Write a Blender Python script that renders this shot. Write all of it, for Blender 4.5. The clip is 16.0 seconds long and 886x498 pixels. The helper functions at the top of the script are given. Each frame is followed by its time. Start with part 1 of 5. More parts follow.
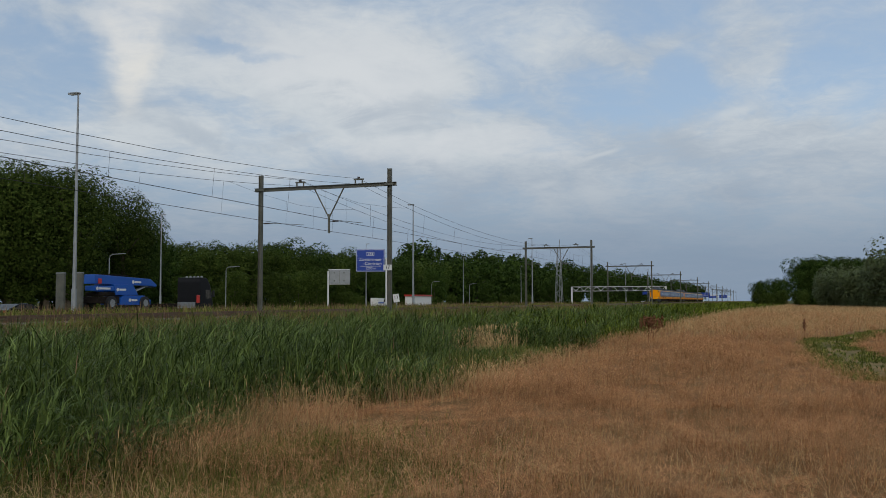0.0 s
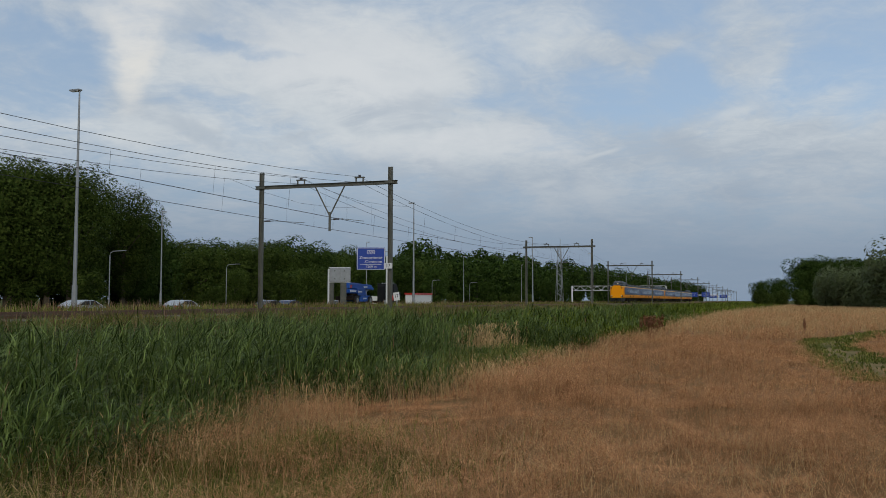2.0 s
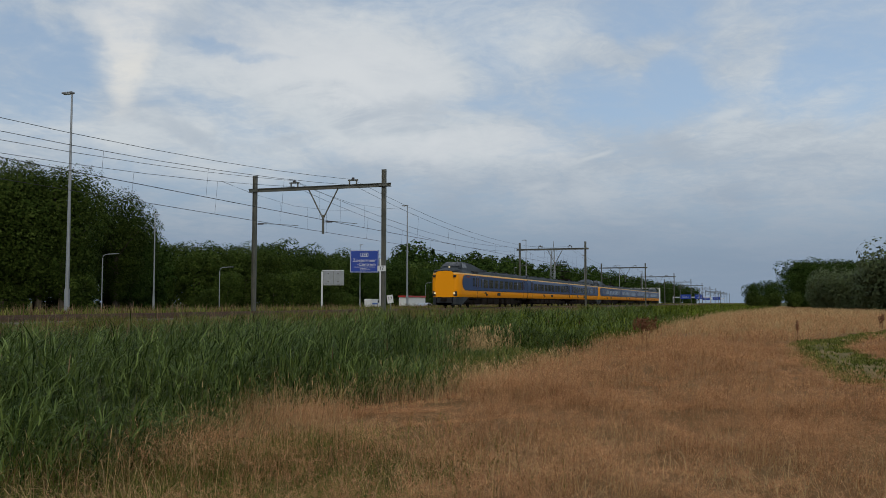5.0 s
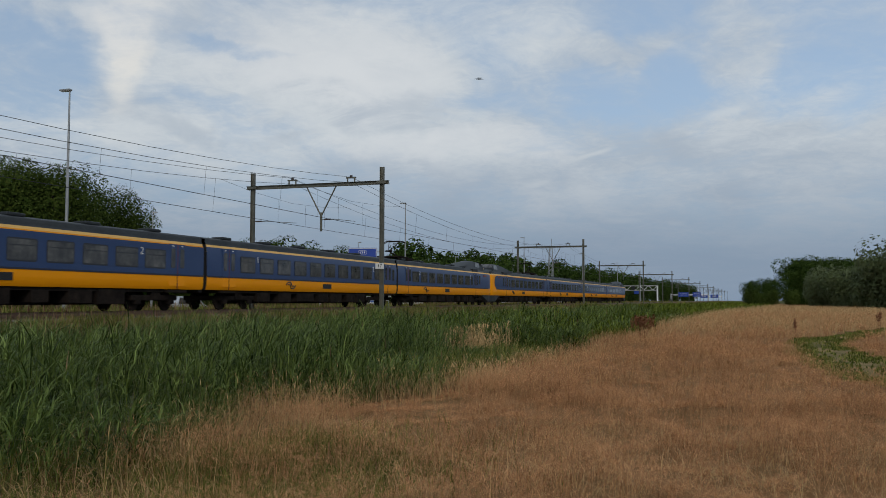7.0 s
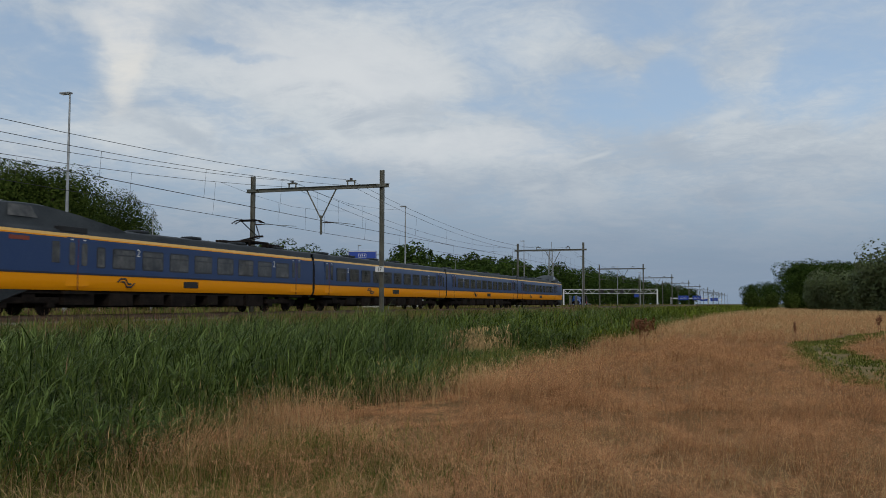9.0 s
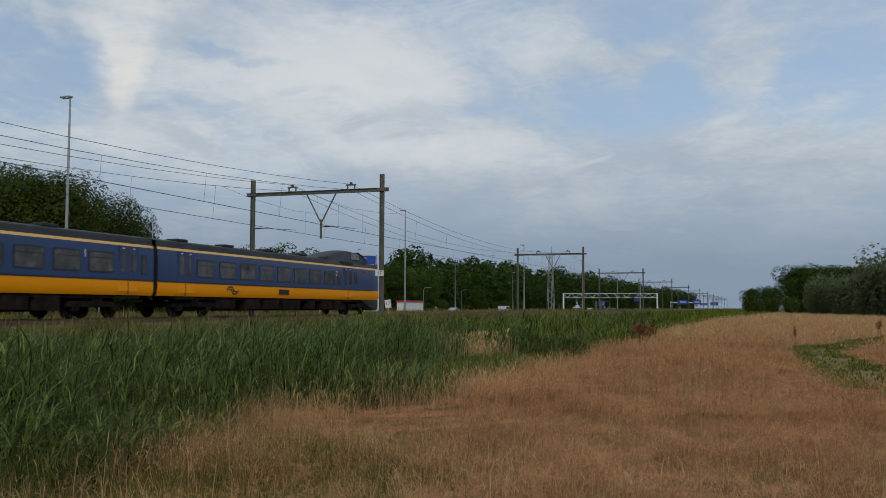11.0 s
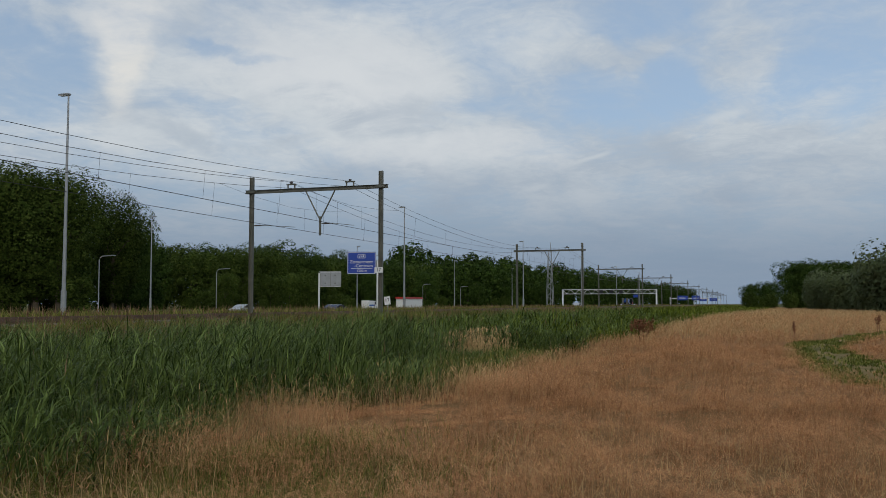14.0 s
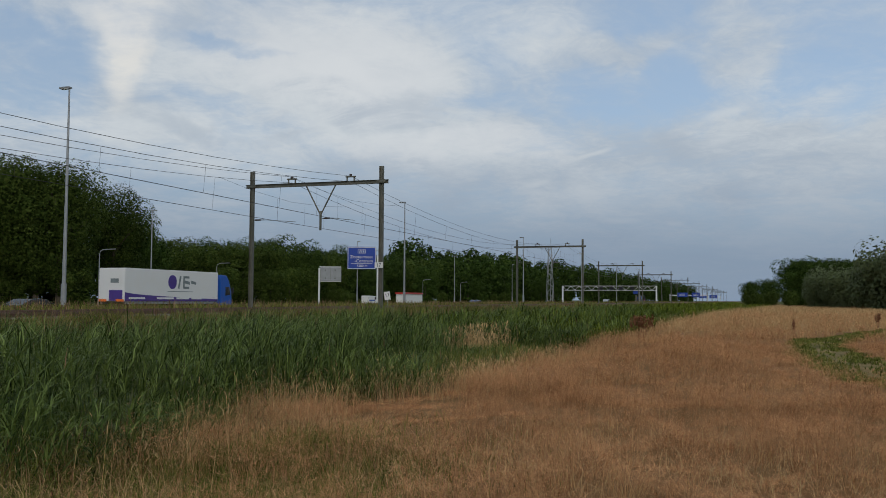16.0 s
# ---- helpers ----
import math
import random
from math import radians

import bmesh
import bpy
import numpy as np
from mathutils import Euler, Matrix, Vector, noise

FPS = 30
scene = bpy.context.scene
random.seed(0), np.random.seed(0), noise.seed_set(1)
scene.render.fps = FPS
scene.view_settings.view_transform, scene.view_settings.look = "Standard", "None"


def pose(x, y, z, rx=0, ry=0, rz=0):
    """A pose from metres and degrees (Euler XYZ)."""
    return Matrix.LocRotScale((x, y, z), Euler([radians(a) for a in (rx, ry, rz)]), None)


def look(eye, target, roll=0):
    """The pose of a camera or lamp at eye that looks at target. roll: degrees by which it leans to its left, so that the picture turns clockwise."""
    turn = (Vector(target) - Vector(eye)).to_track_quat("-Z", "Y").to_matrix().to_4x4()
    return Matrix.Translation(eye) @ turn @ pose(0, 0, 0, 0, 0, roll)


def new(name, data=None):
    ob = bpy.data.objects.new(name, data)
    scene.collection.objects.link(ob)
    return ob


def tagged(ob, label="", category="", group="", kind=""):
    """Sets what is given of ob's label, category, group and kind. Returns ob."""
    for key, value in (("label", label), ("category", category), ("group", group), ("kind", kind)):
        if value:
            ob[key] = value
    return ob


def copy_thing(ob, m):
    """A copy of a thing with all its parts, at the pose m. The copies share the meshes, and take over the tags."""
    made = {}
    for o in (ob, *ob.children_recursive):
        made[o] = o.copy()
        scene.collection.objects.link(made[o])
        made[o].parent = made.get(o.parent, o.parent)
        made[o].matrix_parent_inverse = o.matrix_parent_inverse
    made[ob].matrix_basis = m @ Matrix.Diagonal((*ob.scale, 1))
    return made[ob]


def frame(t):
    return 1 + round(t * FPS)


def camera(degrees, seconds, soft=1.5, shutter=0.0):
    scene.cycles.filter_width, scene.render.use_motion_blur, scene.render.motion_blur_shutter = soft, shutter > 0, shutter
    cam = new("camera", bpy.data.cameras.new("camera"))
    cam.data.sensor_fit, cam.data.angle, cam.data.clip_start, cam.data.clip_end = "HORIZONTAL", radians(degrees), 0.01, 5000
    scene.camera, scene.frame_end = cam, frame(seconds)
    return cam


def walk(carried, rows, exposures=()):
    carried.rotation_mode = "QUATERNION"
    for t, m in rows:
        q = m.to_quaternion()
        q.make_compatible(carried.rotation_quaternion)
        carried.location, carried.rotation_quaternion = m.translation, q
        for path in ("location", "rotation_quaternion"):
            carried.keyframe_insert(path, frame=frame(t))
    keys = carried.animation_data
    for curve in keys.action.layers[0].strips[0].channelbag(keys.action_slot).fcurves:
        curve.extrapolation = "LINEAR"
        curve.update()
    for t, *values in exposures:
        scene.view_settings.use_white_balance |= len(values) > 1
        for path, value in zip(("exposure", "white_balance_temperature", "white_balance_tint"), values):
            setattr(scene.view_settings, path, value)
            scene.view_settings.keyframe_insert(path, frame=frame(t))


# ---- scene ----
cam = camera(52.13, 16.0, soft=0.6, shutter=0.1)
EYE = (0.0, 0.0, 1.65)


def aim(yaw, pitch, roll):
    y, p = radians(yaw), radians(pitch)
    to = (EYE[0] - math.sin(y) * math.cos(p), EYE[1] + math.cos(y) * math.cos(p), EYE[2] + math.sin(p))
    return look(EYE, to, roll)


# seconds, turn to the left of the railway, tilt, lean
PATH = [
    (0, 19.407, 3.303, -0.136),
    (0.5, 19.408, 3.256, -0.016),
    (1, 19.460, 3.212, 0.010),
    (1.5, 19.476, 3.151, 0.054),
    (2, 19.441, 3.210, 0.144),
    (2.5, 19.338, 3.239, 0.099),
    (3, 19.279, 3.288, 0.116),
    (3.5, 19.236, 3.335, 0.276),
    (4, 19.186, 3.370, 0.166),
    (6.5, 18.924, 3.267, 0.048),
    (7, 18.910, 3.224, 0.068),
    (7.5, 18.912, 3.236, 0.001),
    (8, 18.885, 3.262, 0.007),
    (8.5, 18.854, 3.376, 0.125),
    (9, 18.906, 3.426, 0.102),
    (11.5, 18.897, 3.706, 0.152),
    (12, 18.888, 3.668, 0.286),
    (12.5, 18.844, 3.638, 0.192),
    (13, 18.821, 3.600, 0.069),
    (13.5, 18.814, 3.541, -0.010),
    (14, 18.848, 3.465, -0.023),
    (14.5, 18.906, 3.375, 0.130),
    (15, 18.961, 3.292, 0.246),
    (15.5, 18.983, 3.245, 0.486),
    (16, 18.863, 3.184, 0.302),
]
walk(cam, [(t, aim(a, b, c)) for t, a, b, c in PATH], exposures=[(0.0, 0.0), (16.0, 0.0)])

# ---- world, sun ----
world = bpy.data.worlds.new("sky")
scene.world = world
world.use_nodes = True


def build_sky():
    nt = world.node_tree
    N, L = nt.nodes, nt.links
    N.clear()

    def node(kind, **kw):
        n = N.new(kind)
        for k, v in kw.items():
            if k == "blend":
                n.blend_type = v
            elif k == "op":
                n.operation = v
            elif k == "dt":
                n.data_type = v
        return n

    def math_(op, a, b=None, clamp=False):
        n = node("ShaderNodeMath", op=op)
        n.use_clamp = clamp
        for i, v in enumerate((a, b)):
            if v is None:
                continue
            if isinstance(v, (int, float)):
                n.inputs[i].default_value = v
            else:
                L.new(v, n.inputs[i])
        return n.outputs[0]

    def mixc(fac, a, b):
        n = node("ShaderNodeMix", dt="RGBA")
        for i, v in ((0, fac), (6, a), (7, b)):
            if isinstance(v, (int, float)):
                n.inputs[i].default_value = v
            elif isinstance(v, tuple):
                n.inputs[i].default_value = (*v, 1)
            else:
                L.new(v, n.inputs[i])
        return n.outputs[2]

    def ramp(v, lo, hi):
        n = N.new("ShaderNodeMapRange")
        n.interpolation_type = "SMOOTHSTEP"
        L.new(v, n.inputs[0])
        n.inputs[1].default_value, n.inputs[2].default_value = lo, hi
        return n.outputs[0]

    sky = N.new("ShaderNodeTexSky")
    sky.sky_type = "NISHITA"
    sky.sun_disc = False
    sky.sun_elevation, sky.sun_rotation = radians(28), radians(-150)
    sky.ozone_density = 2.0
    tc = N.new("ShaderNodeTexCoord")
    sep = N.new("ShaderNodeSeparateXYZ")
    L.new(tc.outputs["Generated"], sep.inputs[0])
    z = math_("MAXIMUM", sep.outputs[2], 0.0)
    den = math_("ADD", z, 0.16)
    u = math_("DIVIDE", sep.outputs[0], den)
    v = math_("DIVIDE", sep.outputs[1], den)
    comb = N.new("ShaderNodeCombineXYZ")
    L.new(u, comb.inputs[0])
    L.new(v, comb.inputs[1])

    def noise_(scale, detail, rough, seed, warp=0.0):
        n = N.new("ShaderNodeTexNoise")
        n.noise_dimensions = "4D"
        L.new(comb.outputs[0], n.inputs["Vector"])
        n.inputs["W"].default_value = seed
        n.inputs["Scale"].default_value, n.inputs["Detail"].default_value = scale, detail
        n.inputs["Roughness"].default_value, n.inputs["Distortion"].default_value = rough, warp
        return n.outputs[0]

    wn = N.new("ShaderNodeTexNoise")
    L.new(tc.outputs["Generated"], wn.inputs["Vector"])
    wn.inputs["Scale"].default_value, wn.inputs["Detail"].default_value, wn.inputs["Roughness"].default_value = 6.0, 7.0, 0.52
    off = N.new("ShaderNodeVectorMath")
    off.operation = "SUBTRACT"
    L.new(wn.outputs["Color"], off.inputs[0])
    off.inputs[1].default_value = (0.5, 0.5, 0.5)
    amp = N.new("ShaderNodeVectorMath")
    amp.operation = "MULTIPLY_ADD"
    L.new(off.outputs[0], amp.inputs[0])
    amp.inputs[1].default_value = (0.20, 0.20, 0.16)
    L.new(tc.outputs["Generated"], amp.inputs[2])
    nrm = N.new("ShaderNodeVectorMath")
    nrm.operation = "NORMALIZE"
    L.new(amp.outputs[0], nrm.inputs[0])
    bent = nrm.outputs[0]

    def along_(vec, axis):
        n = N.new("ShaderNodeVectorMath")
        n.operation = "DOT_PRODUCT"
        L.new(vec, n.inputs[0])
        n.inputs[1].default_value = axis
        return n.outputs["Value"]

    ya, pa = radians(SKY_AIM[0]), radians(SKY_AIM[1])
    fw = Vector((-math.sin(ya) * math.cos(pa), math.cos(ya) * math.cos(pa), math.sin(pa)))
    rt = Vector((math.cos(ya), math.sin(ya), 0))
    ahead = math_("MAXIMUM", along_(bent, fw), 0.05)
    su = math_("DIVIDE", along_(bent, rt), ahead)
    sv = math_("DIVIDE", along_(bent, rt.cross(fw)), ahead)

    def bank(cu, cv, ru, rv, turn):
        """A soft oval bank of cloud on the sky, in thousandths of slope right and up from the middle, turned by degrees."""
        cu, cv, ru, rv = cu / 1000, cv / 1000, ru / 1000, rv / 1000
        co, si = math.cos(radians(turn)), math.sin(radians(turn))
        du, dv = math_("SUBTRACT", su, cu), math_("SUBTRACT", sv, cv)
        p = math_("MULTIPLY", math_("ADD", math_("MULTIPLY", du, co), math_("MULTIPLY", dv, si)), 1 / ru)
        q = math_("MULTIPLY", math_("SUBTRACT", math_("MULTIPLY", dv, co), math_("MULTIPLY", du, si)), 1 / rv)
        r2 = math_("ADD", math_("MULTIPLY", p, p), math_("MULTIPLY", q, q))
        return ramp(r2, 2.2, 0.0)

    veil = noise_(0.75, 7, 0.55, 3.1, 0.7)
    wisp = noise_(2.2, 9, 0.62, 7.7, 1.6)
    fine = noise_(11.0, 8, 0.66, 1.2, 1.4)
    tone = noise_(1.1, 6, 0.5, 9.4, 0.6)
    cover = math_("ADD", math_("MULTIPLY", veil, 0.55), math_("MULTIPLY", wisp, 0.66))
    cover = math_("ADD", cover, math_("MULTIPLY", fine, 0.24))
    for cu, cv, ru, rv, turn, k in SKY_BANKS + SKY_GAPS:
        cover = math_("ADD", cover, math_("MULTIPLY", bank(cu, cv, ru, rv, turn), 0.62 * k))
    c = ramp(cover, 0.45, 0.96)
    blue = node("ShaderNodeVectorMath")
    blue.operation = "SCALE"
    L.new(sky.outputs[0], blue.inputs[0])
    blue.inputs["Scale"].default_value = 0.105
    clear = mixc(0.6, blue.outputs[0], SKY_BLUE)
    shade = ramp(math_("ADD", math_("ADD", math_("MULTIPLY", tone, 0.75), math_("MULTIPLY", wisp, 0.28)), math_("MULTIPLY", fine, 0.22)), 0.46, 0.78)
    cloud = mixc(shade, CLOUD_DARK, CLOUD_LIGHT)
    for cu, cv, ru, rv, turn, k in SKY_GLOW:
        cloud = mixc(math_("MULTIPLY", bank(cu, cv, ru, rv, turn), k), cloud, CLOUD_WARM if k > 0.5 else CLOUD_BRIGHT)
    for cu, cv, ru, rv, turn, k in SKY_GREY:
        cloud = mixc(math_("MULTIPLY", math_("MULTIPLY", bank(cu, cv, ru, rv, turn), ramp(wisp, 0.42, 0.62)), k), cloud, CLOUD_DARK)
    up = mixc(math_("MULTIPLY", c, 0.93), clear, cloud)
    # thin cirrus streaks between two directions: degrees left, degrees up, width in degrees
    for a0, e0, a1, e1, wd in SKY_STREAKS:
        p, q = [Vector((-math.sin(radians(a)) * math.cos(radians(e)), math.cos(radians(a)) * math.cos(radians(e)), math.sin(radians(e)))) for a, e in ((a0, e0), (a1, e1))]
        along = (q - p).normalized()
        across = p.cross(q).normalized()

        def dot(vec):
            n = N.new("ShaderNodeVectorMath")
            n.operation = "DOT_PRODUCT"
            L.new(tc.outputs["Generated"], n.inputs[0])
            n.inputs[1].default_value = vec
            return n.outputs["Value"]

        half = (q - p).length / 2
        m1 = ramp(math_("ABSOLUTE", dot(across)), math.sin(radians(wd)), 0.0)
        m2 = ramp(math_("ABSOLUTE", math_("SUBTRACT", dot(along), ((p + q) / 2).dot(along))), half, half * 0.2)
        up = mixc(math_("MULTIPLY", math_("MULTIPLY", m1, m2), 0.55), up, CLOUD_LIGHT)
    low = ramp(sep.outputs[2], 0.19, 0.03)
    up = mixc(math_("MULTIPLY", low, 0.85), up, SKY_LOW)
    bg = N.new("ShaderNodeBackground")
    L.new(up, bg.inputs[0])
    bg.inputs[1].default_value = 1.0
    out = N.new("ShaderNodeOutputWorld")
    L.new(bg.outputs[0], out.inputs[0])


SKY_BLUE, CLOUD_DARK, CLOUD_LIGHT = (0.39, 0.51, 0.67), (0.40, 0.46, 0.53), (0.61, 0.65, 0.675)
CLOUD_WARM, SKY_LOW = (0.81, 0.78, 0.715), (0.198, 0.268, 0.37)
CLOUD_BRIGHT = (0.68, 0.70, 0.715)
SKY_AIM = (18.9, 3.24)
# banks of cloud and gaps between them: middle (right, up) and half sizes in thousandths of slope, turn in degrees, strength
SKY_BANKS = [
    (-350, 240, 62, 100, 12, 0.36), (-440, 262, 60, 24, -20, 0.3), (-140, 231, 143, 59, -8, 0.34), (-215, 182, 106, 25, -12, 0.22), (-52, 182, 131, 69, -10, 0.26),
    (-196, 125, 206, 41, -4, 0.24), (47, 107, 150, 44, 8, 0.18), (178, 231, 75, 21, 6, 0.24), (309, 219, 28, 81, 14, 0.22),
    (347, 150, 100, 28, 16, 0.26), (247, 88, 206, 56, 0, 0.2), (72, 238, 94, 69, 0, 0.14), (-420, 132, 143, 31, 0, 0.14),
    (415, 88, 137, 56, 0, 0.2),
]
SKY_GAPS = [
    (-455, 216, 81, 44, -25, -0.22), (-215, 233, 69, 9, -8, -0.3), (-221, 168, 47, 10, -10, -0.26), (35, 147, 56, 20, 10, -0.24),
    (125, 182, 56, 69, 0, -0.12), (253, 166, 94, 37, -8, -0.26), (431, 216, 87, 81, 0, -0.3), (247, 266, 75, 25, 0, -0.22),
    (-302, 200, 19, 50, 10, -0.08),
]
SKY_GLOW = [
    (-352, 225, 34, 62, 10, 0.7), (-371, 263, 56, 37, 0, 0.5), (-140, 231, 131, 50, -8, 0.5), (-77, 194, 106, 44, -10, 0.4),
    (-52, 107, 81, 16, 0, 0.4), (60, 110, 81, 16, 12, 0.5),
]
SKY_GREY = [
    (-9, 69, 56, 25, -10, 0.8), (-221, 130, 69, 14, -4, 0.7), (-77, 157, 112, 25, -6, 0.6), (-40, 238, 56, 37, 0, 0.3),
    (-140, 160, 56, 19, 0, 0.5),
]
SKY_STREAKS = [(11.2, 8.6, 7.6, 9.6, 0.22), (14.2, 7.1, 11.6, 7.5, 0.28), (3.4, 10.9, -0.6, 11.7, 0.45), (9.5, 5.0, 5.8, 4.9, 0.25), (5.2, 4.7, 3.6, 4.7, 0.28)]
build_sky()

sun = new("sun", bpy.data.lights.new("sun", "SUN"))
sun.data.energy, sun.data.angle, sun.data.color = 0.95, radians(12), (1.0, 0.93, 0.83)
sun.matrix_world = look((0, 0, 0), (-0.45, 0.75, -0.5))


# ---- materials ----
def mat(name, color, rough=0.7, metal=0.0, scale=3.0, vary=0.25, fine=40.0, bump=0.2, island=0.0, alt=None, spec=0.5, translucent=0.0, own=0.0):
    """A surface with stains or painted shade at one scale, grain at another and fine relief."""
    m = bpy.data.materials.new(name)
    m.use_nodes = True
    N, L = m.node_tree.nodes, m.node_tree.links
    b = N["Principled BSDF"]
    b.inputs["Roughness"].default_value, b.inputs["Metallic"].default_value = rough, metal
    b.inputs["Specular IOR Level"].default_value = spec
    tc = N.new("ShaderNodeTexCoord")

    def tex(s, d):
        n = N.new("ShaderNodeTexNoise")
        L.new(tc.outputs["Object"], n.inputs["Vector"])
        n.inputs["Scale"].default_value, n.inputs["Detail"].default_value = s, d
        return n.outputs[0]

    def math_(op, a, b2):
        n = N.new("ShaderNodeMath")
        n.operation = op
        for i, v in enumerate((a, b2)):
            if isinstance(v, (int, float)):
                n.inputs[i].default_value = v
            else:
                L.new(v, n.inputs[i])
        return n.outputs[0]

    a, g = tex(scale, 4), tex(fine, 3)
    k = math_("ADD", math_("MULTIPLY", math_("SUBTRACT", a, 0.5), vary * 2.4), math_("MULTIPLY", math_("SUBTRACT", g, 0.5), vary * 1.6))
    fac = math_("ADD", math_("MULTIPLY", a, 0.7), math_("MULTIPLY", g, 0.3))
    if island:
        geo = N.new("ShaderNodeNewGeometry")
        r = geo.outputs["Random Per Island"]
        k = math_("ADD", k, math_("MULTIPLY", math_("SUBTRACT", r, 0.5), island * 2))
        fac = math_("ADD", math_("MULTIPLY", fac, 0.6), math_("MULTIPLY", r, 0.4))
    if own:
        info = N.new("ShaderNodeObjectInfo")
        k = math_("ADD", k, math_("MULTIPLY", math_("SUBTRACT", info.outputs["Random"], 0.5), own * 2))
    mix = N.new("ShaderNodeMix")
    mix.data_type = "RGBA"
    n = N.new("ShaderNodeMapRange")
    L.new(fac, n.inputs[0])
    n.inputs[1].default_value, n.inputs[2].default_value = 0.35, 0.68
    L.new(n.outputs[0], mix.inputs[0])
    mix.inputs[6].default_value = (*color, 1)
    mix.inputs[7].default_value = (*(alt or color), 1)
    sc = N.new("ShaderNodeVectorMath")
    sc.operation = "SCALE"
    L.new(mix.outputs[2], sc.inputs[0])
    L.new(math_("MAXIMUM", math_("ADD", k, 1.0), 0.15), sc.inputs["Scale"])
    L.new(sc.outputs[0], b.inputs["Base Color"])
    if bump:
        bp = N.new("ShaderNodeBump")
        bp.inputs["Strength"].default_value, bp.inputs["Distance"].default_value = bump, 0.02
        L.new(g, bp.inputs["Height"])
        L.new(bp.outputs[0], b.inputs["Normal"])
    if translucent:
        t = N.new("ShaderNodeBsdfTranslucent")
        L.new(sc.outputs[0], t.inputs[0])
        ms = N.new("ShaderNodeMixShader")
        ms.inputs[0].default_value = translucent
        L.new(b.outputs[0], ms.inputs[1])
        L.new(t.outputs[0], ms.inputs[2])
        L.new(ms.outputs[0], N["Material Output"].inputs[0])
    return m


def glow(name, color, power):
    m = bpy.data.materials.new(name)
    m.use_nodes = True
    b = m.node_tree.nodes["Principled BSDF"]
    b.inputs["Base Color"].default_value = (*color, 1)
    b.inputs["Emission Color"].default_value = (*color, 1)
    b.inputs["Emission Strength"].default_value = power
    return m


